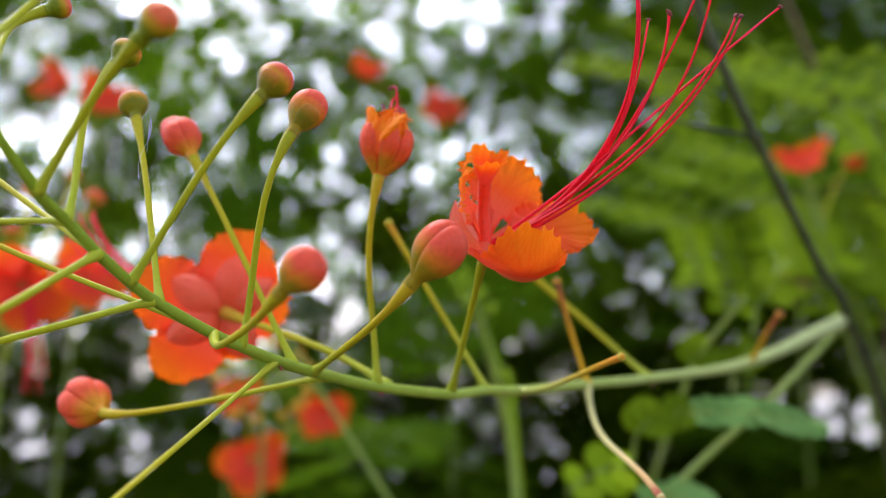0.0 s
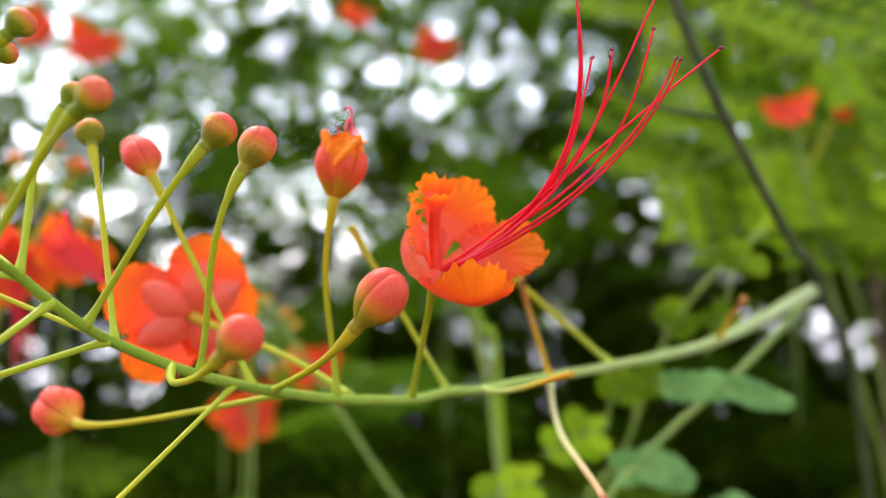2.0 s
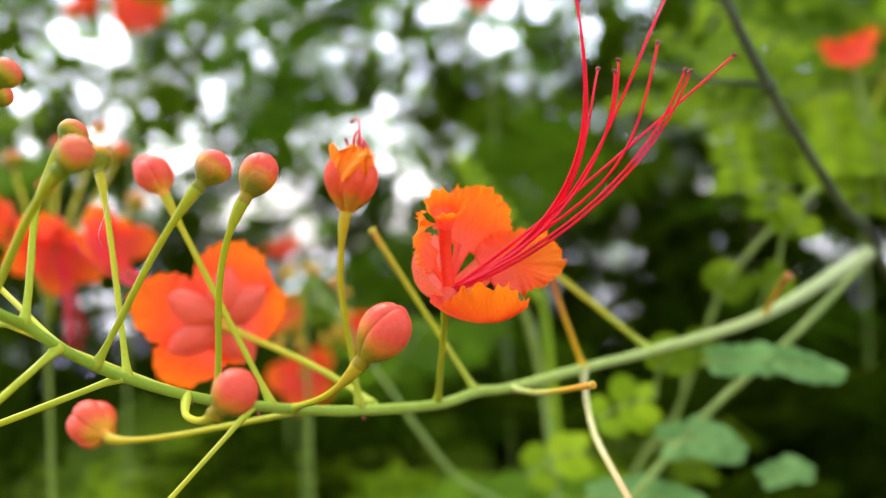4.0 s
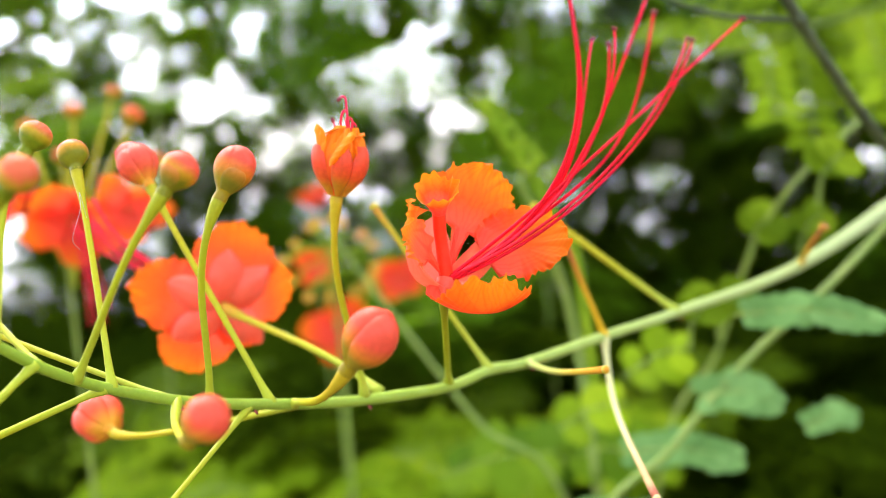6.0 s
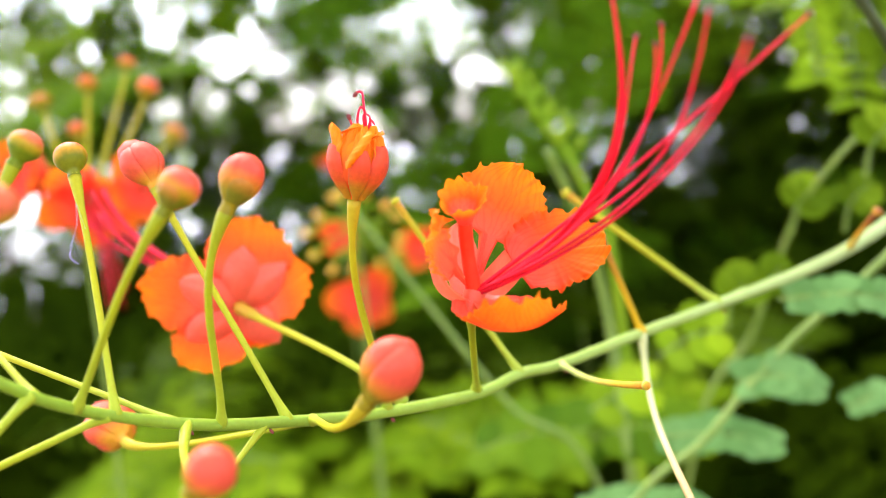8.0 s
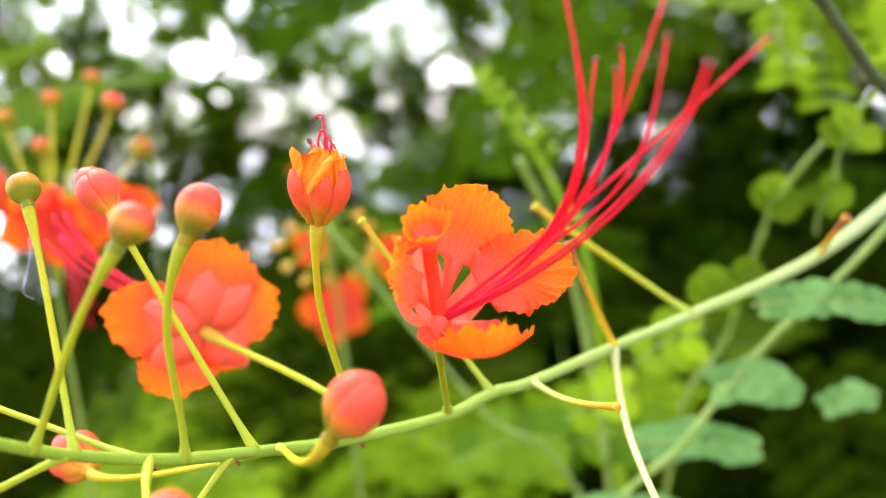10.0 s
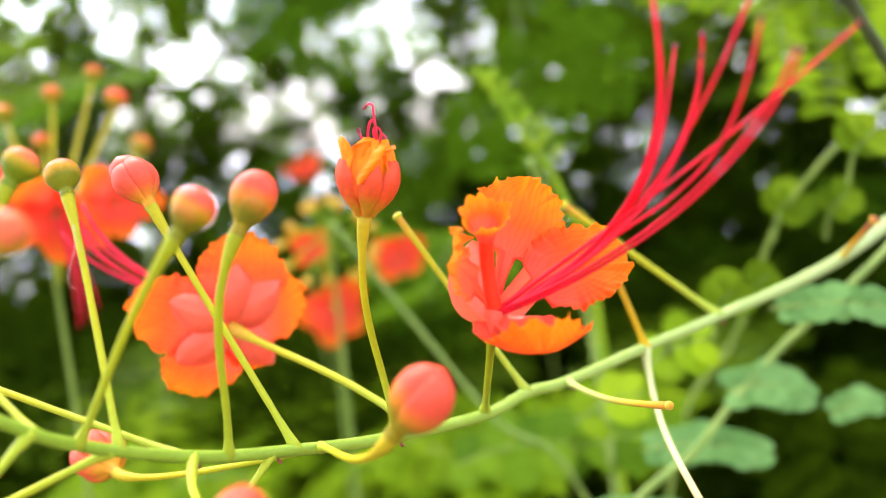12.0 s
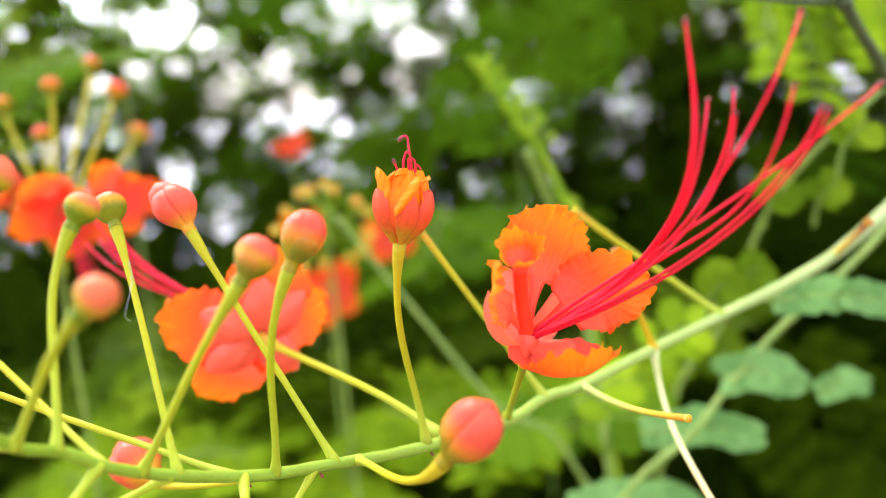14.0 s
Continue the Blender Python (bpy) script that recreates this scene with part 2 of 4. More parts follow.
def bezier(a, b, c, d, n=20):
    t = np.linspace(0, 1, n)[:, None]
    a, b, c, d = (np.asarray(q, float) for q in (a, b, c, d))
    return (1 - t) ** 3 * a + 3 * (1 - t) ** 2 * t * b + 3 * (1 - t) * t * t * c + t ** 3 * d


def tube(line, radii, seg=10, rough=0.0):
    """A tapered, capped tube along a line; radii: values spread evenly along it."""
    line = np.asarray(line, float)
    n = len(line)
    s = np.concatenate([[0], np.cumsum(np.linalg.norm(np.diff(line, axis=0), axis=1))])
    s /= s[-1]
    r = np.interp(s, np.linspace(0, 1, len(radii)), radii)
    tan = np.gradient(line, axis=0)
    side = unit(np.cross(tan[0], (0.3, 0.2, 0.9)))
    verts, uv, faces = [], [], []
    ang = np.linspace(0, 2 * np.pi, seg, endpoint=False)
    for i in range(n):
        t = unit(tan[i])
        side = unit(side - t * (side @ t))
        up = np.cross(t, side)
        for k, a in enumerate(ang):
            q = r[i] * (1 + rough * noise.noise(Vector(line[i] * 300 + k)))
            verts.append(line[i] + q * (np.cos(a) * side + np.sin(a) * up))
            uv.append((k / seg, s[i]))
    for i in range(n - 1):
        for k in range(seg):
            j = (k + 1) % seg
            faces.append((i * seg + k, i * seg + j, (i + 1) * seg + j, (i + 1) * seg + k))
    for row, end, order in ((0, line[0] - unit(tan[0]) * r[0] * 0.4, -1), (n - 1, line[-1] + unit(tan[-1]) * r[-1] * 0.5, 1)):
        verts.append(end), uv.append((0.5, s[row]))
        c = len(verts) - 1
        for k in range(seg):
            j = (k + 1) % seg
            faces.append((row * seg + k, row * seg + j, c)[::order])
    return np.array(verts), faces, np.array(uv)


def axes(direction, hint=(0.2, -0.9, 0.1)):
    w = unit(direction)
    u = unit(np.cross(hint, w))
    return u, np.cross(w, u), w


def shell(base, direction, profile, length, start, sweep, nv=16, nu=16, taper=0.0, lift=None, hint=(0.2, -0.9, 0.1), v0=0.0, v1=1.0):
    """A piece of a turned form: the whole (sweep 360) or a lobe of it, narrowing to its tip by taper."""
    u, w2, w = axes(direction, hint)
    closed = sweep >= 360
    verts, uv, faces = [], [], []
    cols = nu if closed else nu + 1
    for i in range(nv + 1):
        s = v0 + (v1 - v0) * i / nv
        half = radians(sweep) / 2 * (1 if closed else np.sqrt(max(0.0, 1 - taper * (i / nv) ** 3.0)))
        for k in range(cols):
            q = k / nu
            a = radians(start) + (2 * q - 1) * half
            r = profile(s)
            z = s * length
            if lift:
                dr, dz = lift(q, i / nv)
                r, z = r + dr, z + dz
            verts.append(np.asarray(base) + w * z + r * (np.cos(a) * u + np.sin(a) * w2))
            uv.append((q, s))
    for i in range(nv):
        for k in range(nu):
            j = (k + 1) % cols
            faces.append((i * cols + k, i * cols + j, (i + 1) * cols + j, (i + 1) * cols + k))
    return np.array(verts), faces, np.array(uv)


def petal(base, tip, side, half, bow=(0, 0, 0), cup=0.0, ruffle=0.0012, claw=0.22, seed=0, nu=30, nv=30, frill=11.0, curl=0.0):
    """A clawed blade from base to tip: side is its width's way, bow bends its midline, cup hollows it, ruffle crisps its rim."""
    base, tip, side = np.asarray(base, float), np.asarray(tip, float), unit(side)
    along = tip - base
    size = np.linalg.norm(along)
    side = unit(side - along * (side @ along) / size ** 2)
    nrm = unit(np.cross(side, along))
    bow = np.asarray(bow, float)
    verts, uv, faces = [], [], []
    for i in range(nv + 1):
        v = 1 - (1 - i / nv) ** 1.7
        mid = base + along * v + bow * 4 * v * (1 - v)
        if v < claw:
            w = half * (0.08 + 0.13 * (v / claw) ** 2)
        else:
            q = (v - claw) / (1 - claw)
            w = half * max(0.0, 1 - abs(2 * (0.06 + 0.94 * q ** 0.85) - 1) ** 2.4) ** 0.55
            w = max(w, half * 0.21 * (1 - q) ** 6)
        for k in range(nu + 1):
            u = 2 * k / nu - 1
            turn = np.arctan2(u * w, (v - 0.55) * size) if v > claw else u
            rim = max(abs(u) ** 4 * min(1, v / 0.45), v ** 6)
            lip = max(abs(u) ** 9 * min(1, v / 0.45), v ** 14)
            phase = turn * frill * 1.75 + 2.4 * noise.noise(Vector((turn * 2.2, seed * 3.1, 4.3)))
            lobe = 0.35 * np.sin(phase) + 1.7 * noise.noise(Vector((turn * frill * 0.42 + 9, seed, 2.2)))
            wave = noise.noise(Vector((turn * frill * 0.2 + seed * 7.1, v * 2.0, seed)))
            teeth = lip * (0.05 * lobe + 0.03 * noise.noise(Vector((turn * frill * 1.3, seed, 6.1)))) + rim * 0.05 * noise.noise(Vector((turn * frill * 0.22 + 5, seed, 1.3)))
            teeth *= min(1.0, ruffle / 0.0008)
            flat = side * (w * u) + along * (v - 0.55)
            radial = flat / (np.linalg.norm(flat) + 1e-6)
            pleat = min(1.0, ruffle / 0.0008) * min(1.0, np.linalg.norm(flat) / half) * 0.0003 * (noise.noise(Vector((turn * 7.0, v * 1.5, seed + 3.0))) + 0.6 * noise.noise(Vector((turn * 15.0, v * 2.5, seed + 6.0))))
            p = mid + side * (w * u) + radial * (teeth * half) - along * (0.025 * u * u * v)
            p = p + nrm * (pleat + ruffle * (1.5 * rim * wave + 0.36 * lip * np.cos(phase + 0.6) + 0.7 * lip * noise.noise(Vector((turn * frill * 0.6, seed, 8.8)))) + cup * u * u * w + curl * rim * half)
            p = p + nrm * 0.0004 * noise.noise(Vector((u * 2.2, v * 3.0, seed + 9.0)))
            verts.append(p)
            uv.append((k / nu, v))
    for i in range(nv):
        for k in range(nu):
            a = i * (nu + 1) + k
            faces.append((a, a + 1, a + nu + 2, a + nu + 1))
    return np.array(verts), faces, np.array(uv)


def bead(centre, direction, long, wide, seg=8):
    return shell(np.asarray(centre) - unit(direction) * long / 2, direction, lambda s: wide / 2 * np.sqrt(max(0.0, 1 - (2 * s - 1) ** 2)), long, 0, 360, 6, seg)


# ---- the flowering raceme ----
raceme = thing("flowering_branch", "green flowering branch with pink buds and a frilled orange blossom", "flower", (0.1945, 0.46, 1.2280))
STEM = [(-0.0858, 0.1560, 1.2640), (-0.0835, 0.1650, 1.2490), (-0.0777, 0.1764, 1.2360), (-0.0745, 0.1850, 1.2310), (-0.0695, 0.1920, 1.2245), (-0.0635, 0.2020, 1.2180),
        (-0.0540, 0.2140, 1.2115), (-0.0475, 0.2220, 1.2080), (-0.0378, 0.2350, 1.2038), (-0.0300, 0.2425, 1.2015), (-0.0177, 0.2548, 1.1985), (0.0025, 0.2741, 1.1962),
        (0.0133, 0.2876, 1.1972), (0.0243, 0.2960, 1.1970), (0.0485, 0.3192, 1.1990), (0.0748, 0.3440, 1.2010), (0.1277, 0.3917, 1.2080), (0.1945, 0.4600, 1.2290)]
part("stem", tube(curve(STEM, 170), (0.0010, 0.00115, 0.00135, 0.0015, 0.00155, 0.0016, 0.0018, 0.0022, 0.0028, 0.0036), 14, 0.12), M_STEM, raceme, "pale green main stalk")


def nearest_on_stem(p):
    line = curve(STEM, 170)
    return line[np.argmin(np.linalg.norm(line - np.asarray(p), axis=1))]


def stalk(base, end, arrive, r=0.0008, lean=0.35, rise=None, flare=1.5):
    """A pedicel: swollen where it leaves the stem, flared where it carries a bud."""
    base, end = np.asarray(base, float), np.asarray(end, float)
    size = np.linalg.norm(end - base)
    first = unit(end - base) if rise is None else unit(rise)
    line = bezier(base, base + first * size * lean, end - unit(arrive) * size * lean, end, 34)
    return tube(line, (r * 1.9, r * 1.15, r, r, r, r, r, r, r, r, r, r * 1.05, r * (0.4 + 0.6 * flare), r * flare), 10, 0.06)


def bud_profile(wide, neck):
    """A pear-like outline that rises out of its stalk."""
    def f(s):
        if s < 0.6:
            return max(wide * math.sin(math.pi / 2 * s / 0.6) ** 1.18, neck * (1 - 0.8 * s))
        return wide * max(0.0, 1 - ((s - 0.6) / 0.4) ** 2.2) ** 0.5
    return f


def bud(centre, neck, wide, top, base, material, ped_mat, r=0.0008, turn=0.0, rise=None, lean=0.35, lobes=3, step=0.018, label="", ped_line=None, front=None, valves=()):
    """A closed bud of overlapping sepals on its pedicel. wide: radius; top: from the centre to its crown."""
    centre, neck = np.asarray(centre, float), np.asarray(neck, float)
    way = unit(centre - neck)
    foot = neck - way * 0.0006
    length = np.linalg.norm(centre - neck) + top + 0.0006
    prof = bud_profile(wide, r * 2.1)
    body = part("flower_bud", shell(foot, way, lambda s: prof(s) * (0.86 if valves and s > 0.1 else 1.0), length * (0.97 if valves else 1.0), 0, 360, 22, 24), material, raceme, label)
    for mid, sweep, fat in valves:
        # swollen lobes that meet in a cleft
        part("sepal", shell(foot, way, lambda s: prof(min(1.0, s)) * fat, length, mid, sweep, 22, 22, 0.0,
                             lambda q, v: (0.16 * wide * (max(0.0, np.sin(np.pi * q)) ** 0.55 - 0.8) * min(1.0, 3.5 * v, 5 * (1 - v) + 0.25), 0.04 * wide * np.sin(np.pi * q) * v ** 3), v0=0.06), material, body)
    for k in range(0 if valves else lobes):
        fat, reach = 1.02 + step * k, (0.985, 0.97, 0.95, 0.82, 0.9)[k % 5]
        part("sepal", shell(foot, way, lambda s: prof(min(1.0, s)) * fat, length, turn + k * 137.5, 132 - 14 * (k % 3), 20, 14, 0.9,
                             lambda q, v: (-(fat - 1.0) * wide * max(abs(2 * q - 1) ** 12, v ** 14, (1 - v) ** 4), 0.0), v0=0.10, v1=reach), material, body)
    if front:
        part("sepal", shell(foot, way, lambda s: prof(min(1.0, s)) * 1.1, length, front[0], 108, 20, 14, 0.9,
                             lambda q, v: (-0.085 * wide * max(abs(2 * q - 1) ** 5, v ** 6, (1 - v) ** 3), 0.0), v0=0.08, v1=front[1]), M_BUD_OLIVE, body, "small olive outer sepal")
    if ped_line is not None:
        part("pedicel", tube(curve([*ped_line, neck], 36), (r * 1.7, r * 1.1, r, r, r, r * 1.15, r * 2.0), 10, 0.06), ped_mat, body)
    else:
        part("pedicel", stalk(nearest_on_stem(base), neck, way, r, lean, rise, 2.0), ped_mat, body)
    return body


bud((-0.0013, 0.1923, 1.2263), (-0.0066, 0.1945, 1.2200), 0.0052, 0.0073, (-0.0318, 0.2386, 1.2020), M_BUD, M_PED_GOLD, 0.00085, lean=0.25, valves=((134, 152, 1.06), (2, 112, 1.0), (254, 88, 1.0)), label="plump coral-pink bud nearly ready to open")
bud((-0.0247, 0.1650, 1.2195), (-0.0291, 0.1668, 1.2153), 0.0041, 0.0044, (-0.0534, 0.2159, 1.2099), M_BUD, M_PEDICEL, 0.0008, 10,
    ped_line=[nearest_on_stem((-0.0534, 0.2159, 1.2099)), (-0.0503, 0.2085, 1.2080), (-0.0466, 0.2009, 1.2080), (-0.0379, 0.1840, 1.2106)])
bud((-0.0313, 0.2112, 1.2623), (-0.0345, 0.2088, 1.2561), 0.0043, 0.0052, (-0.0471, 0.2214, 1.2095), M_BUD, M_PED_GREEN, 0.0008, 120, front=(112, 0.56))
bud((-0.0353, 0.1903, 1.2624), (-0.0382, 0.1890, 1.2585), 0.0037, 0.0040, (-0.0641, 0.1973, 1.2215), M_BUD_PALE, M_PED_GREEN, 0.0008, 70, front=(75, 0.6))
twin = bud((-0.0708, 0.2498, 1.2653), (-0.0677, 0.2478, 1.2602), 0.0052, 0.0062, (-0.0378, 0.2369, 1.2054), M_BURST, M_PEDICEL, 0.0008, valves=((40, 100, 1.02), (132, 84, 1.0), (230, 112, 1.02), (318, 64, 1.0)))
part("lobe", bead((-0.0734, 0.2510, 1.2676), (-0.5, 0.2, 0.8), 0.0105, 0.0078, 16), M_BURST, twin)
bud((-0.0783, 0.2301, 1.2690), (-0.0769, 0.2282, 1.2654), 0.0036, 0.0040, (-0.0623, 0.2058, 1.2190), M_BUD_PALE, M_PEDICEL, 0.00075, 20)
bud((-0.0712, 0.2023, 1.2725), (-0.0730, 0.2010, 1.2695), 0.0033, 0.0034, (-0.0752, 0.1853, 1.2327), M_BUD_GREEN, M_PED_GREEN, 0.0008, 150)
bud((-0.0509, 0.1610, 1.2639), (-0.0546, 0.1625, 1.2611), 0.0032, 0.0034, (-0.0777, 0.1764, 1.2365), M_BUD_GREEN, M_PED_GREEN, 0.00085, 90)
bud((-0.0841, 0.1961, 1.2811), (-0.0862, 0.1945, 1.2796), 0.0026, 0.0027, (-0.0835, 0.1650, 1.2490), M_BUD_GREEN, M_PED_GREEN, 0.0007, 30)
bud((-0.0722, 0.1768, 1.2818), (-0.0745, 0.1765, 1.2795), 0.0031, 0.0033, (-0.0850, 0.1600, 1.2560), M_BUD_GREEN, M_PED_GREEN, 0.0008, 60)

# the low bud that bursts open sideways
low_c, low_n = np.array((-0.1015, 0.2690, 1.1940)), np.array((-0.0935, 0.2615, 1.1915))
low_bud = bud(low_c, low_n, 0.0068, 0.0060, (-0.0301, 0.2444, 1.2000), M_BURST, M_PED_GOLD, 0.0008, lean=0.18, valves=((60, 70, 1.06), (128, 66, 1.1), (200, 78, 1.05), (280, 82, 1.0), (352, 62, 1.02)), label="swollen coral bud splitting into lobes")

# bare pedicels whose flowers have dropped
def bare(name, base, end, arrive, material, r=0.0008, rise=None, knob=1.35, label="", lean=0.35):
    base = nearest_on_stem(base)
    end = np.asarray(end, float)
    body = part(name, stalk(base, end, arrive, r, lean, rise, 1.2), material, raceme, label)
    if knob:
        part("scar", bead(end, arrive, r * 2.2, r * 2.6 * knob, 10), material, body)
    return body


bare("bare_pedicel", (0.0133, 0.2876, 1.1987), (-0.0169, 0.2864, 1.2485), (-0.5, 0, 0.85), M_PED_YELLOW, 0.00085, label="yellow stalk that has lost its flower")
bare("bare_pedicel", (0.0243, 0.2945, 1.1957), (0.0457, 0.2418, 1.2061), (0.45, -0.8, 0.2), M_PED_STUB, 0.00078, rise=(0.36, -0.86, 0.0), knob=1.1, label="short pale stub with an orange end")
bare("bare_pedicel", (0.0748, 0.3440, 1.2019), (0.0282, 0.3394, 1.2418), (-0.75, 0, 0.66), M_PED_YELLOW, 0.00105, label="yellow stalk that has lost its flower")
bare("bare_pedicel", (0.0485, 0.3192, 1.2001), (0.0380, 0.3120, 1.2330), (-0.25, 0, 1), M_PED_ORANGE, 0.00095, label="drying orange-brown stalk")
bare("bare_pedicel", (0.0510, 0.3177, 1.1968), (0.0565, 0.2501, 1.1701), (0.25, -0.75, -0.5), M_PED_PALE, 0.0009, rise=(0.0, -0.5, -0.85), knob=1.0, label="faded straw-coloured drooping stalk")
bare("bare_pedicel", (0.1277, 0.3917, 1.2093), (0.1290, 0.3594, 1.2254), (0.3, -0.6, 0.6), M_PED_ORANGE, 0.0010, label="drying orange stalk with a brown tip")
# pedicels that leave to buds beyond
bare("pedicel", (-0.0711, 0.1902, 1.2246), (-0.0840, 0.1560, 1.2060), (-0.3, -0.8, -0.4), M_PED_GREEN, 0.0008, knob=0)
bare("pedicel", (-0.0645, 0.2045, 1.2157), (-0.1010, 0.1880, 1.2050), (-0.8, -0.3, -0.2), M_PED_GREEN, 0.0008, knob=0)
bare("pedicel", (-0.0558, 0.2150, 1.2100), (-0.1200, 0.2200, 1.2390), (-0.85, 0, 0.45), M_PED_YELLOW, 0.0007, knob=0)
bare("pedicel", (-0.0700, 0.1915, 1.2255), (-0.1080, 0.2130, 1.2500), (-0.75, 0.3, 0.55), M_PEDICEL, 0.0007, knob=0)
bare("pedicel", (-0.0745, 0.1850, 1.2320), (-0.1080, 0.1900, 1.2330), (-1, 0, 0.1), M_PED_GREEN, 0.0007, knob=0)
bare("pedicel", (-0.0400, 0.2310, 1.2045), (-0.0735, 0.1550, 1.1635), (-0.41, -0.78, -0.48), M_PEDICEL, 0.00062, rise=(-0.35, -0.78, -0.45), knob=0)

# dried bracts at the feet of some pedicels
for base, down in (((-0.0400, 0.2310, 1.2045), 0.0019), ((-0.0534, 0.2159, 1.2099), 0.0017), ((-0.0177, 0.2548, 1.1985), 0.0019), ((0.0243, 0.2945, 1.1957), 0.0020), ((0.0748, 0.3440, 1.2019), 0.0024)):
    foot = nearest_on_stem(base) + np.array((0.0012, -0.0006, -down))
    part("bract", bead(foot, (0.6, -0.2, -0.7), 0.0016, 0.0008, 8), M_ANTHER, raceme, "tiny dried brown bract")

# ---- the half-open bud ----
ab = np.array((-0.0168, 0.2415, 1.2535))
a_way = unit((0.0042, 0.0003, 0.0185))


def a_round(h, scale=1.0):
    """Radius of the half-open bud at a height over its base."""
    return scale * float(np.interp(h, (0, 0.001, 0.0025, 0.0045, 0.0065, 0.0085, 0.0105, 0.0125, 0.0145, 0.018), (0.0015, 0.0019, 0.0034, 0.0049, 0.0058, 0.0062, 0.0061, 0.0058, 0.0052, 0.0040)))


opening = part("opening_bud", shell(ab, a_way, lambda s: a_round(s * 0.0145, 0.82) * (1 if s < 0.8 else max(0.0, 1 - ((s - 0.8) / 0.2) ** 2) ** 0.5), 0.0145, 0, 360, 22, 24), M_CRUMPLED, raceme, "half-open bud with crumpled orange petals and curled red filaments")
# angle round the bud, width, height, size and outward lean of each sepal
for start, sweep, tall, grow, lean in ((97, 64, 0.0118, 1.0, 0.0), (159, 84, 0.0130, 1.02, 0.0), (16, 86, 0.0122, 1.02, 0.0008), (232, 84, 0.0128, 1.0, 0.0), (300, 84, 0.0124, 1.0, 0.0)):
    part("sepal", shell(ab, a_way, lambda s: a_round(s * tall, grow), tall, start, sweep, 24, 16, 0.8, lambda q, v: (lean * v ** 2 + 0.0008 * np.sin(np.pi * q) - 0.0005 * v ** 8 - 0.0006 * abs(2 * q - 1) ** 6, 0.0), v0=0.02), M_CALYX, opening, "coral sepal")


def crumple(seed, flare, round_off):
    def f(q, v):
        n1 = noise.noise(Vector((q * 2.0 + seed, v * 1.6, seed * 1.7)))
        n2 = noise.noise(Vector((q * 5.0 + seed, v * 4.0, seed + 4)))
        n3 = noise.noise(Vector((q * 13.0 + seed, v * 4.0, seed + 8)))
        return v ** 2 * (flare + 0.0020 * n1 + 0.0014 * n2 + 0.0006 * n3) + 0.0003 * n2, v ** 2 * (0.0006 * n1 + 0.0006 * n2 + 0.0003 * n3) - round_off * abs(2 * q - 1) ** 3 * v ** 2
    return f


for k, (start, sweep, tall, flare, off) in enumerate(((62, 96, 0.0176, -0.0014, 0.0014), (8, 78, 0.0166, 0.0016, 0.0022), (118, 92, 0.0172, -0.0016, 0.0014), (172, 92, 0.0160, -0.0006, 0.0016), (262, 130, 0.0170, -0.0014, 0.0014), (325, 96, 0.0164, -0.0004, 0.0018))):
    part("petal", shell(ab, a_way, lambda s: a_round(s * tall, 0.94), tall, start, sweep, 28, 44, 0.15, crumple(k * 3.3 + 1, flare, off), v0=0.25), M_CRUMPLED, opening, "crumpled orange petal")
# folded edges of petals that show in the slit between the sepals and round the mouth of the bud
def fold(ang0, ang1, h0, h1, wide, bulge, seed):
    fu, fv, fw = axes(a_way)
    verts, faces, uv = [], [], []
    for i in range(31):
        q = i / 30
        ang, h = radians(ang0 + (ang1 - ang0) * q ** 1.3), h0 + (h1 - h0) * q
        out, tan = np.cos(ang) * fu + np.sin(ang) * fv, -np.sin(ang) * fu + np.cos(ang) * fv
        c = ab + fw * h + out * (a_round(h) * 1.02 + bulge)
        crisp = 0.0006 * noise.noise(Vector((q * 8, seed, 1))) + 0.0004 * noise.noise(Vector((q * 19, seed, 4)))
        for k in range(7):
            u = k / 3 - 1
            w = u * wide / 2 * (0.4 + 0.6 * min(1, 4 * q, 5 * (1 - q) + 0.25))
            verts.append(c + tan * w * 0.9 + fw * (w * 0.5 + crisp * abs(u)) + out * (0.0011 * (1 - u * u) + crisp * (1.2 if k == 0 else 0.4)))
            uv.append((k / 6, 0.75 + 0.25 * q))
    for i in range(30):
        for k in range(6):
            a = i * 7 + k
            faces.append((a, a + 1, a + 8, a + 7))
    part("petal", (np.array(verts), faces, np.array(uv)), M_CRUMPLED, opening, "folded frilled petal edge")


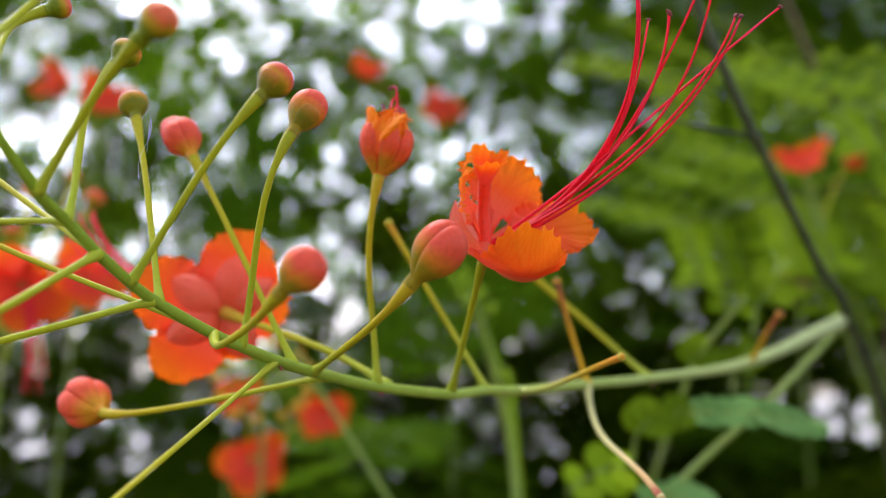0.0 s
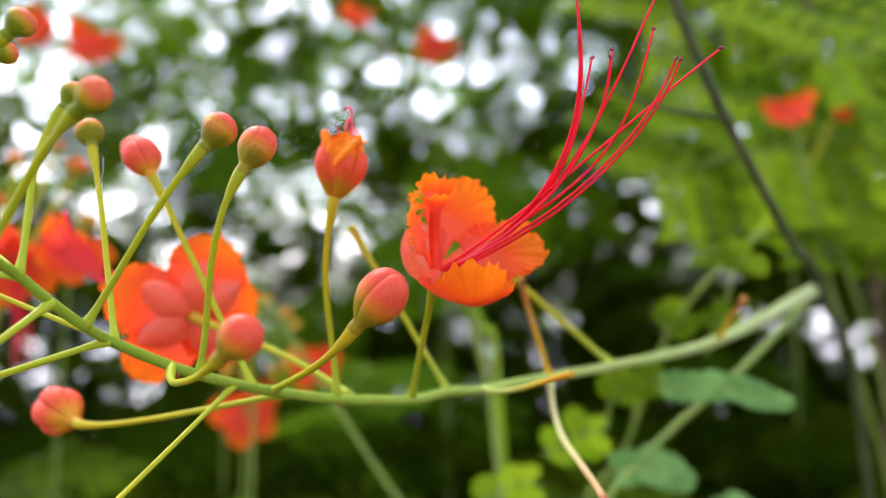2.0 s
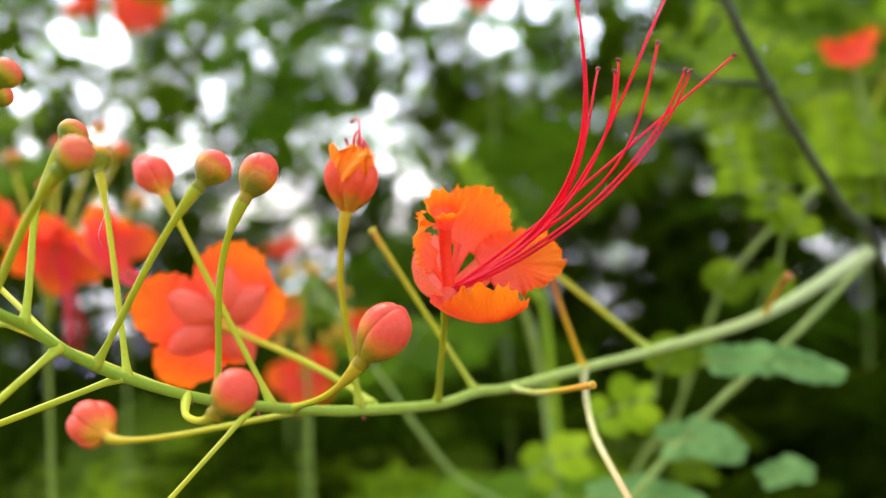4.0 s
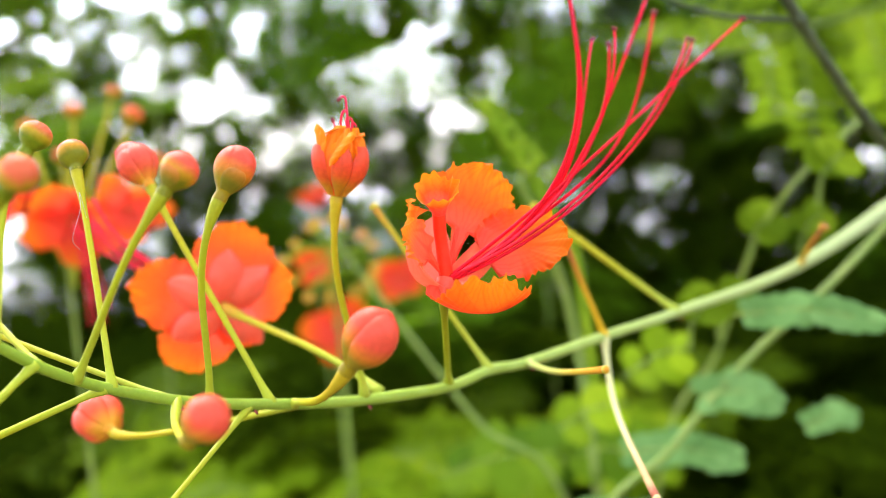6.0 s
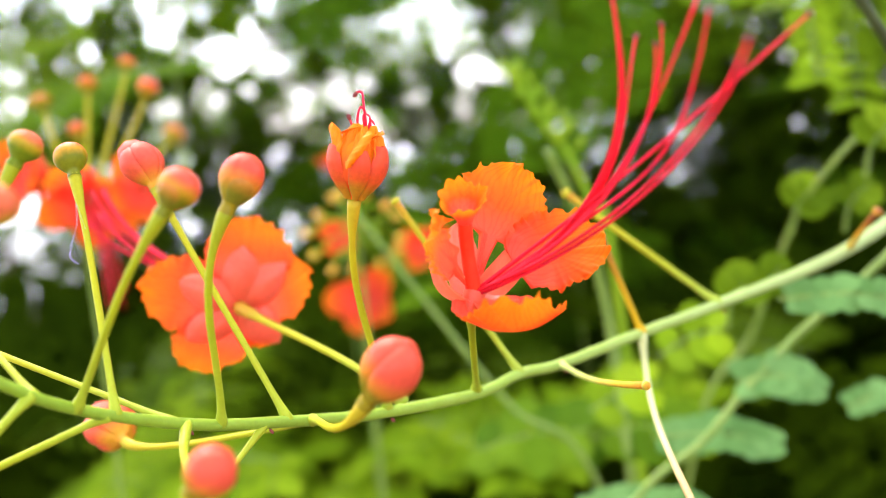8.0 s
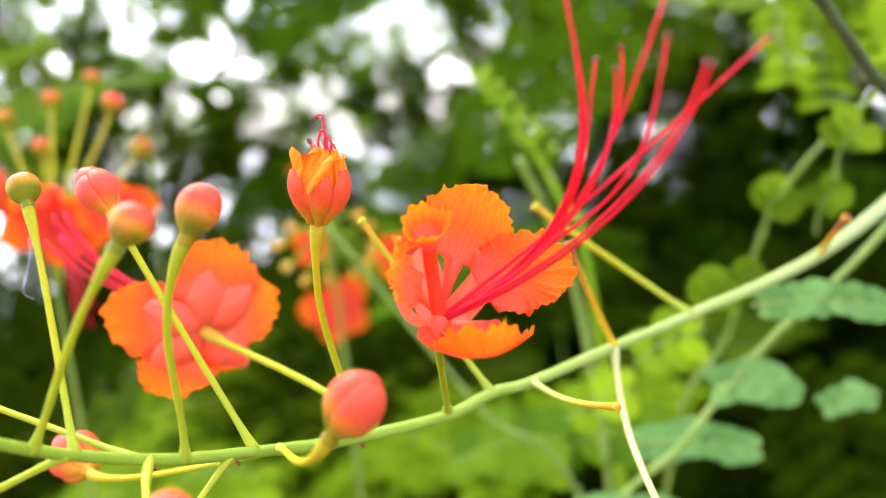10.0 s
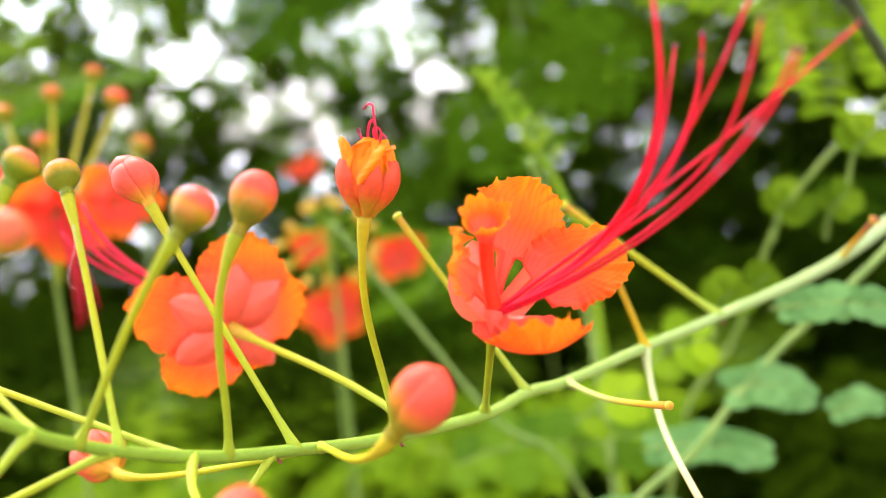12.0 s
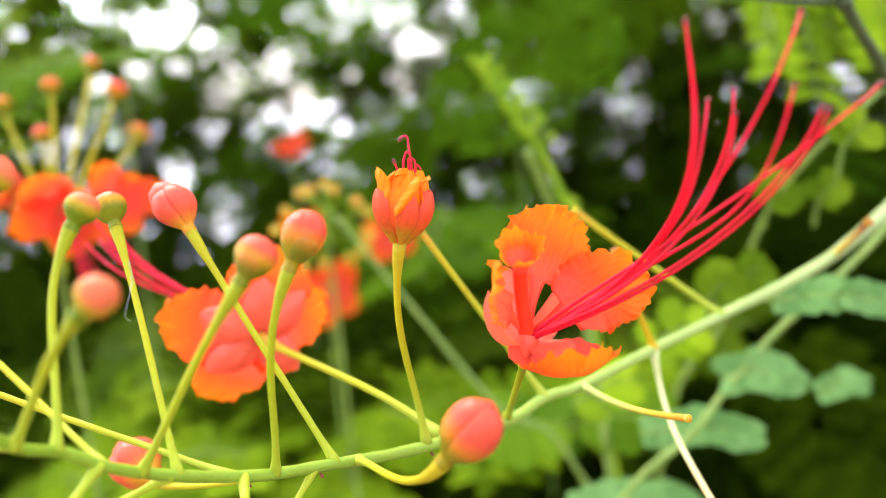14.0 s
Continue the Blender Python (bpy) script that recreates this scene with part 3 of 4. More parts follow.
fold(74, 116, 0.0076, 0.0166, 0.0036, 0.0002, 1)
fold(36, 84, 0.0150, 0.0168, 0.0034, -0.0004, 2)
fold(112, 152, 0.0150, 0.0158, 0.0034, -0.0002, 3)
part("pedicel", stalk((-0.0177, 0.2548, 1.1995), ab, a_way, 0.00085, 0.4, (-0.05, -0.1, 1), 2.0), M_PED_GOLD, opening)
a_top = ab + a_way * 0.0158
for k, pts in enumerate((
        [(0, 0, -0.004), (-0.0006, -0.001, 0.002), (0.0004, -0.0012, 0.0052), (0.0012, -0.001, 0.0046), (0.0011, -0.0008, 0.0015), (0.0015, -0.0008, 0.0002)],
        [(0.001, 0, -0.004), (0.0012, -0.0005, 0.0022), (0.0010, 0, 0.0062), (0.0009, 0.0003, 0.0084), (0.0001, 0.0002, 0.0089), (-0.0007, 0.0001, 0.0083)],
        [(-0.001, 0, -0.004), (-0.0020, -0.0004, 0.0012), (-0.0026, -0.0004, 0.0034)],
        [(0.002, 0, -0.004), (0.0020, -0.0012, 0.0008), (0.0026, -0.0012, 0.0022), (0.0033, -0.0009, 0.0012)],
        [(0.001, 0.001, -0.004), (0.0004, 0.0008, 0.003), (0.0018, 0.0009, 0.0032), (0.0020, 0.0004, 0.0004)])):
    line = curve([a_top + np.array(p) for p in pts], 40)
    body = part("filament", tube(line, (0.0003, 0.00028, 0.00022), 8), M_STAMEN, opening, "curled crimson filament")
    if k in (1, 2):
        part("anther", bead(line[-1], line[-1] - line[-3], 0.0017, 0.0010), M_ANTHER, body)

# ---- the open flower ----
O = np.array((0.0105, 0.2290, 1.2325))
fbase = np.array((0.0096, 0.2268, 1.2286))
blossom = part("blossom", shell(fbase, O - fbase, lambda s: 0.0010 + 0.0015 * np.sin(s * 1.5), 0.0045, 0, 360, 10, 18), M_SEPAL, raceme, "open orange blossom with crisped petals and long crimson stamens")
part("pedicel", stalk((0.0025, 0.2741, 1.1975), fbase, (0.0071, -0.0440, 0.0330), 0.00085, 0.3, None, 1.6), M_PED_GREEN, blossom)
part("petal", petal(O, (0.0218, 0.2450, 1.2580), (0.80, 0.25, -0.42), 0.0110, (-0.0010, 0.004, 0.001), -0.10, 0.0022, 0.40, 1, 80, 100, frill=16.0), M_PETAL, blossom)
part("petal", petal(O, (0.0392, 0.2432, 1.2424), (-0.25, 0.55, 0.80), 0.0098, (0.0, 0.003, 0.0006), -0.10, 0.0022, 0.32, 2, 80, 100, frill=16.0), M_PETAL, blossom)
part("petal", petal(O, (0.0216, 0.2086, 1.2345), (1.0, 0.02, -0.05), 0.0116, (0.0026, 0.0050, -0.0088), -0.34, 0.0014, 0.10, 3, 80, 100, frill=13.0), M_PETAL, blossom)
part("petal", petal(O, (0.0052, 0.2125, 1.2512), (0.10, 0.62, 0.80), 0.0060, (-0.0030, 0.0, 0.0024), 0.0, 0.0024, 0.25, 4, 70, 100, frill=11.0, curl=0.12), M_FRILL, blossom)
# the small standard: a stiff claw that opens into a frilled funnel
s_line = curve([O, (0.0100, 0.2280, 1.2420), (0.0103, 0.2262, 1.2490)], 14)
standard = part("petal", tube(s_line, (0.0019, 0.0015, 0.0016), 14), M_CLAW, blossom, "narrow upright petal ending in a frilled funnel")
part("funnel", shell((0.0103, 0.2265, 1.2480), (0.0006, -0.0045, 0.0062), lambda s: 0.0014 + 0.0035 * s ** 1.2, 0.0075, 0, 360, 18, 80, lift=lambda q, v: (
    v ** 3 * (0.00035 * np.sin(q * 2 * np.pi * 13) + 0.0004 * np.sin(q * 2 * np.pi * 5 + 2) + 0.0012 * noise.noise(Vector((np.cos(q * 6.283) * 2, np.sin(q * 6.283) * 2, 5)))),
    v ** 4 * (0.0004 * np.sin(q * 2 * np.pi * 13 + 1) + 0.0006 * np.sin(q * 2 * np.pi * 4 + 1) + 0.0014 * noise.noise(Vector((np.cos(q * 6.283) * 1.3, np.sin(q * 6.283) * 1.3, 2)))))), M_PETAL, standard)
for tip, side, half, bow in (((0.0030, 0.2276, 1.2440), (0.5, -0.75, 0.3), 0.0032, (-0.0018, -0.002, -0.0015)), ((0.0065, 0.2395, 1.2467), (0.9, 0.3, 0.1), 0.0040, (-0.001, 0.0025, 0.0)),
                             ((0.0205, 0.2235, 1.2312), (0.2, 0.6, 0.75), 0.0034, (0.0, 0.0, -0.0012)), ((0.0220, 0.2440, 1.2415), (0.3, 0.2, -0.9), 0.0040, (0.001, 0.003, 0.0)), ((0.0282, 0.2255, 1.2278), (0.25, -0.85, 0.2), 0.0060, (-0.0005, 0.0005, -0.0044))):
    part("sepal", petal(fbase + (O - fbase) * 0.5, tip, side, half, bow, 0.25, 0.0001, 0.02, 5, 14, 18), M_SEPAL, blossom, "coral sepal")
# each filament: two points that it bends towards, and its tip
STAMENS = [((0.0535, 0.2194, 1.2532), (0.0429, 0.1935, 1.2775), (0.0419, 0.1953, 1.2951)), ((0.0466, 0.2332, 1.2508), (0.0411, 0.1929, 1.2617), (0.0466, 0.2036, 1.2811)),
           ((0.0356, 0.2219, 1.2430), (0.0516, 0.2079, 1.2630), (0.0509, 0.2024, 1.2826)), ((0.0366, 0.2214, 1.2440), (0.0498, 0.2040, 1.2610), (0.0492, 0.1946, 1.2789)),
           ((0.0457, 0.2310, 1.2453), (0.0507, 0.1790, 1.2786), (0.0607, 0.1949, 1.2946)), ((0.0523, 0.2241, 1.2572), (0.0515, 0.1933, 1.2570), (0.0570, 0.1869, 1.2829)),
           ((0.0395, 0.2187, 1.2439), (0.0584, 0.2015, 1.2616), (0.0634, 0.1942, 1.2784)), ((0.0402, 0.2190, 1.2430), (0.0592, 0.2010, 1.2612), (0.0643, 0.1936, 1.2780)),
           ((0.0352, 0.2266, 1.2487), (0.0503, 0.1972, 1.2626), (0.0740, 0.1966, 1.2813)), ((0.0520, 0.2190, 1.2540), (0.0424, 0.1945, 1.2770), (0.0424, 0.1975, 1.2945))]
for k, (one, two, tip) in enumerate(STAMENS):
    wob = np.array((0.0004 * np.sin(k * 2.1), 0.0006 * np.cos(k * 1.7), 0.0005 * np.sin(k * 3.3)))
    root = O + np.array((0.0012, -0.0008, 0.0004)) + wob
    body = part("stamen", tube(bezier(root, one, two, tip, 40), (0.00046, 0.0004, 0.00034, 0.0003, 0.00024), 9), M_STAMEN, blossom)
    part("anther", bead(tip, (0.6, 0.3, 0.5 * np.cos(k)), 0.0016, 0.0009), M_ANTHER, body)


# ---- other blossoms, seen past the raceme ----
def back_blossom(parent, centre, facing, up, size, seed=0, stamens=(0, 0, 0), fine=20, spread=0.55, petals=None, sepals=None):
    """A five-petalled blossom round its facing axis: petals, sepals behind them and a tuft of stamens. petals: rows of angle, length, width."""
    centre, facing = np.asarray(centre, float), unit(facing)
    right = unit(np.cross(facing, up))
    top = np.cross(right, facing)
    turn = 40 * np.sin(seed * 1.3)
    petals = petals or [(a + turn + 9 * np.sin(seed + a), l, w) for a, l, w in ((20, 1.0, 0.42), (92, 0.6, 0.3), (165, 1.0, 0.42), (238, 0.95, 0.4), (310, 1.0, 0.4))]
    sepals = sepals or [a + turn for a in (56, 128, 200, 272, 344)]
    head = part("blossom", shell(centre - facing * 0.005 * size / 0.028, facing, lambda s: 0.0012 + 0.0020 * s, 0.006, 0, 360, 8, 12), M_SEPAL, parent)
    for k, (a, long, wide) in enumerate(petals):
        out = np.cos(radians(a)) * right + np.sin(radians(a)) * top
        tip = centre + size * long * (out * 0.95 + facing * (spread + 0.12 * np.sin(k * 2 + seed)))
        part("petal", petal(centre, tip, np.cross(facing, out), size * wide, facing * -0.002, -0.15, 0.0020, 0.2, seed + k, fine, fine), M_BACK_PETAL, head)
    for k, a in enumerate(sepals):
        out = np.cos(radians(a)) * right + np.sin(radians(a)) * top
        part("sepal", petal(centre - facing * 0.002, centre + size * 0.64 * (out * 0.97 + facing * 0.02), np.cross(facing, out), size * 0.185, facing * -0.0044, -0.6, 0.0, 0.05, seed + 20 + k, 24, 28), M_SEPAL, head)
    away = np.asarray(stamens, float)
    if np.linalg.norm(away) > 0:
        for k in range(6):
            j = 0.0032 * np.array((np.sin(k * 2.3 + seed), np.cos(k * 1.9), np.sin(k * 3.1 + 1)))
            part("stamen", tube(bezier(centre, centre + facing * 0.02, centre + away * (0.8, 0.8, 0.3) + j * 0.6, centre + away + j * 1.6, 16), (0.0006, 0.0004), 6), M_STAMEN, head)
    return head


# the blossom behind the raceme, seen from its back
bf = np.array((-0.0690, 0.2930, 1.2215))
bf_head = back_blossom(raceme, bf, (-0.42, 0.86, 0.22), (0.1, -0.1, 1), 0.0300, 3, (-0.056, 0.028, 0.032), 56, 0.2,
                       [(168, 1.0, 0.40), (74, 0.95, 0.42), (12, 0.84, 0.36), (238, 1.0, 0.38), (300, 0.60, 0.22)], [151, 82, 38, 213, 309])
part("pedicel", stalk((-0.0150, 0.2620, 1.1985), bf + (0.0015, -0.0035, -0.0005), (-0.8, 0.5, 0.3), 0.0010, 0.35, (-0.7, 0.4, 0.5), 2.2), M_PED_YELLOW, bf_head)

# a loose spider thread on one of the pedicels
cobweb = thing("spider_thread", "fine pale spider thread caught on a stalk", "thread", (-0.0700, 0.2080, 1.2450))
part("strand", tube(curve([(-0.0712, 0.2150, 1.2470), (-0.0690, 0.2085, 1.2500), (-0.0672, 0.2099, 1.2562), (-0.0680, 0.2120, 1.2600), (-0.0708, 0.2190, 1.2540)], 40), (0.00005, 0.00004), 5), M_THREAD, cobweb)


# ---- leaves ----
def leaflet(base, way, normal, length, wide, tone=0.5, fold=0.12, droop=0.1):
    """An oval leaflet, folded a little along its midrib and drooping to its tip."""
    base, way = np.asarray(base, float), unit(way)
    side = unit(np.cross(way, normal))
    up = np.cross(side, way)
    rows = ((0.0, 0.10), (0.12, 0.62), (0.35, 0.95), (0.6, 1.0), (0.82, 0.78), (0.95, 0.42), (1.0, 0.08))
    verts, uv, faces = [], [], []
    for v, w in rows:
        for u in (-1, 0, 1):
            verts.append(base + way * length * v + side * (u * w * wide / 2) + up * (abs(u) * fold * w * wide - droop * length * v * v))
            uv.append((tone, v))
    for i in range(len(rows) - 1):
        for k in range(2):
            a = 3 * i + k
            faces.append((a, a + 1, a + 4, a + 3))
    return np.array(verts), faces, np.array(uv)


def pinnate_leaf(line, normal, pairs, length, wide, material, name="compound_leaf", label="", stalk_r=0.0008, spread=62, seed=0, first=0.25, fold=0.12):
    """A feather-like leaf: rachis with paired leaflets, each leaflet an object of its own."""
    rng = random.Random(seed)
    line = curve(line, 24)
    owner = thing(name, label, "leaf", line[0], "leaves round the blossoms")
    part("rachis", tube(line, (stalk_r * 1.4, stalk_r, stalk_r * 0.6), 7), M_STALK, owner)
    for i in range(pairs):
        q = first + (1 - first) * (i + 0.3) / pairs
        k = min(len(line) - 2, int(q * (len(line) - 1)))
        tan = unit(line[k + 1] - line[k])
        out = unit(np.cross(tan, normal))
        size = length * (0.75 + 0.35 * np.sin(np.pi * (0.15 + 0.75 * i / max(1, pairs - 1))))
        for sgn in (-1, 1):
            a = radians(spread + rng.uniform(-9, 9))
            way = np.cos(a) * tan + np.sin(a) * sgn * out + np.asarray(normal) * rng.uniform(-0.12, 0.2)
            n = np.asarray(normal) + 0.25 * np.array([rng.uniform(-1, 1) for _ in range(3)])
            part("leaflet", leaflet(line[k], way, n, size * rng.uniform(0.9, 1.1), wide * rng.uniform(0.9, 1.1), rng.random(), fold), material, owner)
    return owner


# bluish-green pinnae beside and under the branch
def blue_leaf(a, b, normal, pairs, size, seed, material=M_LEAF_BLUE, label="bluish-green feather leaf of rounded overlapping leaflets", wide=None):
    a, b = np.asarray(a, float), np.asarray(b, float)
    return pinnate_leaf([a, (a + b) / 2 + np.array((0, 0, 0.004)), b], normal, pairs, size, wide or size * 1.4, material, label=label, seed=seed, first=0.05, spread=70, stalk_r=0.0005, fold=0.05)


blue_leaf((0.1060, 0.4120, 1.1860), (0.1640, 0.4110, 1.1790), (0.1, -0.75, 0.65), 8, 0.0080, 1)
blue_leaf((0.0930, 0.4420, 1.1440), (0.1270, 0.4390, 1.1400), (0.1, -0.75, 0.65), 5, 0.0105, 2)
blue_leaf((0.0560, 0.4550, 1.1150), (0.1120, 0.4500, 1.1110), (0.05, -0.65, 0.75), 7, 0.0100, 3)
blue_leaf((0.0200, 0.4400, 1.0850), (0.0800, 0.4380, 1.0860), (0.05, -0.6, 0.8), 7, 0.0108, 4)
blue_leaf((0.1530, 0.5050, 1.1080), (0.1780, 0.5070, 1.1120), (0.0, -0.6, 0.8), 4, 0.0080, 5)
# yellow-green ones
LIME = "lime-green feather leaf, soft and thin"
blue_leaf((0.0620, 0.4870, 1.1440), (0.0960, 0.4810, 1.1580), (0.0, -0.55, 0.85), 3, 0.0200, 7, M_LEAF_LIME, LIME, 0.013)
blue_leaf((0.0270, 0.4980, 1.1150), (0.0630, 0.4960, 1.1280), (0.0, -0.5, 0.85), 3, 0.0200, 8, M_LEAF_LIME, LIME, 0.014)
for k, (a, b) in enumerate((((-0.0450, 0.5600, 1.0720), (0.0250, 0.5400, 1.0900)), ((0.0150, 0.5600, 1.0750), (0.0800, 0.5400, 1.0900)))):
    blue_leaf(a, b, (0.1 * k, -0.45, 0.88), 4, 0.0280, 140 + k, M_LEAF_FRESH, "fresh lime leaf with soft rounded leaflets", 0.022)
# folded young leaves at the side
for k, (c, s) in enumerate((((0.1377, 0.5181, 1.2147), 0.0155), ((0.1631, 0.4797, 1.2442), 0.0155), ((0.1620, 0.5150, 1.2140), 0.0125), ((0.0980, 0.4720, 1.1800), 0.0150), ((0.1130, 0.4780, 1.1830), 0.0140))):
    c = np.array(c)
    pinnate_leaf([c + (-0.004, 0.004, -0.020), c + (-0.002, 0.0, -0.006), c + (0.006, -0.004, 0.004)], (0.1, -0.8, 0.5), 2, s, s * 0.95, M_LEAF_SOFT, label="young light-green leaf, its leaflets half folded", seed=40 + k, first=0.5, fold=0.3)


# ---- stems of the shrub, which carry branch and leaves down to the ground ----
def shrub_stem(points, r0, r1, label, material=M_SHRUB, name="shrub_stem", n=60, knots=()):
    """A stem from the ground up, with a swollen node and a short side twig at each of the knots (places along it, 0 to 1)."""
    ob = thing(name, label, "stem", points[0])
    line = curve(points, n)
    part("stalk", tube(line, (r0, (r0 + r1) / 2, r1), 10, 0.15), material, ob)
    for i, q in enumerate(knots):
        c = line[int(q * (len(line) - 1))]
        tan = unit(line[min(len(line) - 1, int(q * (len(line) - 1)) + 1)] - c)
        node = part("node", bead(c, tan, r1 * 4.5, r1 * 3.0, 10), material, ob)
        out = unit(np.cross(tan, (0.1, -1 if i % 2 else 1, 0.2))) + tan * 0.9
        part("side_twig", tube(curve([c, c + out * 0.022, c + out * 0.040 + np.array((0, 0, 0.006))], 12), (r1 * 0.6, r1 * 0.35), 7), material, node)
    return ob


shrub_stem([(0.3400, 0.6600, -0.02), (0.3100, 0.6200, 0.60), (0.2500, 0.5300, 1.12), (0.2010, 0.4640, 1.2270), (0.1720, 0.4250, 1.2510), (0.1456, 0.3933, 1.2780), (0.1220, 0.3720, 1.3100), (0.0984, 0.3559, 1.3542), (0.0800, 0.3480, 1.3950)], 0.0042, 0.0019, "dark green shrub stem that carries the flowering branch", knots=(0.72, 0.93))
shrub_stem([(0.1960, 0.4620, 1.2270), (0.1550, 0.4480, 1.1920), (0.1161, 0.4480, 1.1584), (0.0796, 0.4342, 1.1245), (0.0300, 0.4300, 1.0600), (0.0000, 0.4500, 0.80), (-0.0100, 0.4900, -0.02)], 0.0016, 0.0026, "pale green leaf-bearing stem", M_STALK)
shrub_stem([(0.0600, 0.5300, -0.02), (0.0520, 0.5250, 0.80), (0.0470, 0.5250, 1.0300), (0.0400, 0.5450, 1.1500), (0.0290, 0.5350, 1.2050), (0.0157, 0.5167, 1.2473)], 0.0042, 0.0022, "smooth green stem among the leaves", M_STALK)
shrub_stem([(0.0900, 0.5300, -0.02), (0.0700, 0.5200, 0.90), (0.0266, 0.5019, 1.0781), (-0.0124, 0.5009, 1.1175), (-0.0476, 0.5018, 1.1686), (-0.0850, 0.5030, 1.2250)], 0.0034, 0.0012, "thin pale green stem, leaning", M_STALK)
shrub_stem([(0.4800, 0.9300, -0.02), (0.4500, 0.9200, 0.9), (0.4171, 0.9080, 1.4019), (0.3772, 0.9036, 1.4949), (0.3300, 0.9000, 1.6200)], 0.0060, 0.0030, "thin brown woody twig among leaves", M_TWIG)
shrub_stem([(0.4300, 0.8000, -0.02), (0.3900, 0.7600, 0.9), (0.2950, 0.6950, 1.2500), (0.2700, 0.6850, 1.3500)], 0.0024, 0.0013, "green stem under a far blossom", M_STALK)
shrub_stem([(0.0600, 0.6000, -0.02), (0.0650, 0.5900, 0.85), (0.0850, 0.5700, 1.0700), (0.1180, 0.5600, 1.1350), (0.1360, 0.5280, 1.2000), (0.1520, 0.4950, 1.2350), (0.1800, 0.4850, 1.2620)], 0.0034, 0.0013, "green stem with young leaves", M_STALK)


# ---- blossoms and bud clusters further back ----
def far_spray(points, facing, size, seed, label, stamens=(0, 0, 0), heads=()):
    base = np.asarray(points[0], float)
    spray = thing("blossom_spray", label, "flower", base, "blossoms in the bush")
    line = curve(points, 30)
    part("stem", tube(line, (0.003, 0.002, 0.0013), 8), M_STALK, spray)
    back_blossom(spray, line[-1], facing, (0, 0, 1), size, seed, stamens, 14)
    for c, f, s in heads:
        c = np.asarray(c, float)
        head = back_blossom(spray, c, f, (0, 0, 1), s, seed + 5, (0, 0, 0), 12)
        k = np.argmin(np.linalg.norm(line - (c - (0, 0, 0.04)), axis=1))
        part("pedicel", tube(curve([line[k], (line[k] + c) / 2 + np.array((0, 0, 0.006)), c], 12), (0.0012, 0.001), 6), M_PED_YELLOW, head)
    return spray


left_spray = far_spray([(-0.2600, 0.5300, -0.02), (-0.2500, 0.5200, 0.80), (-0.2300, 0.4900, 1.16), (-0.2150, 0.4650, 1.2330), (-0.2060, 0.4600, 1.2480)], (0.25, -0.6, -0.25), 0.026, 11,
                       "orange blossom with fan of buds beside it", (0.012, -0.01, -0.05), [((-0.1760, 0.4560, 1.2500), (0.5, -0.5, 0.1), 0.021), ((-0.2380, 0.4650, 1.2600), (-0.3, -0.7, 0.2), 0.022)])
for c, w, m in (((-0.1938, 0.5119, 1.2991), 0.0058, M_BUD), ((-0.2124, 0.5756, 1.2737), 0.0065, M_BUD), ((-0.2329, 0.5216, 1.3053), 0.0050, M_BUD), ((-0.2397, 0.5163, 1.2807), 0.0050, M_BUD),
                ((-0.2592, 0.5176, 1.2976), 0.0055, M_BUD_PALE), ((-0.2700, 0.4900, 1.2700), 0.0055, M_BUD), ((-0.2150, 0.5350, 1.3150), 0.0045, M_BUD_PALE)):
    c = np.array(c)
    foot = np.array((-0.2250, 0.4850, 1.2100))
    way = unit(c - foot)
    head = part("flower_bud", shell(c - way * w * 1.1, way, bud_profile(w, 0.0012), w * 2.2, 0, 360, 12, 14), m, left_spray)
    part("pedicel", tube(bezier(foot, foot + (0, 0, 0.03), c - way * 0.03, c - way * w, 14), (0.0014, 0.001), 7), M_PEDICEL, head)
FAR = "blurred orange blossom deep in the bush"
far_spray([(-0.1500, 0.7400, -0.02), (-0.1500, 0.7300, 0.9), (-0.1429, 0.7171, 1.1402)], (0.2, -0.9, 0.1), 0.030, 14, FAR, heads=[((-0.0905, 0.7293, 1.1745), (0, -1, 0.2), 0.024), ((-0.1500, 0.7150, 1.1900), (-0.2, -0.9, 0.2), 0.020)])
far_spray([(-0.3600, 0.8700, -0.02), (-0.3500, 0.8600, 1.0), (-0.3119, 0.8381, 1.4560)], (0.4, -0.8, 0.3), 0.028, 15, FAR, heads=[((-0.3550, 0.8400, 1.4720), (-0.6, -0.7, 0.3), 0.026)])
far_spray([(0.0200, 1.1000, -0.02), (0.0100, 1.1000, 1.2), (-0.0014, 1.0923, 1.5237)], (0.1, -1, 0.0), 0.028, 16, FAR, heads=[((-0.0650, 0.8000, 1.4700), (0, -0.6, 0.7), 0.020)])
far_spray([(0.4200, 0.7800, -0.02), (0.3800, 0.7450, 1.0), (0.2657, 0.6794, 1.3604)], (-0.3, -0.7, 0.5), 0.022, 17, FAR, heads=[((0.3080, 0.6900, 1.3640), (0.5, -0.7, 0.1), 0.010)])
far_spray([(-0.2100, 0.9400, -0.02), (-0.2100, 0.9300, 1.0), (-0.2070, 0.9225, 1.2335)], (0.1, -0.5, 0.8), 0.022, 18, "blurred red blossom deep in the bush")

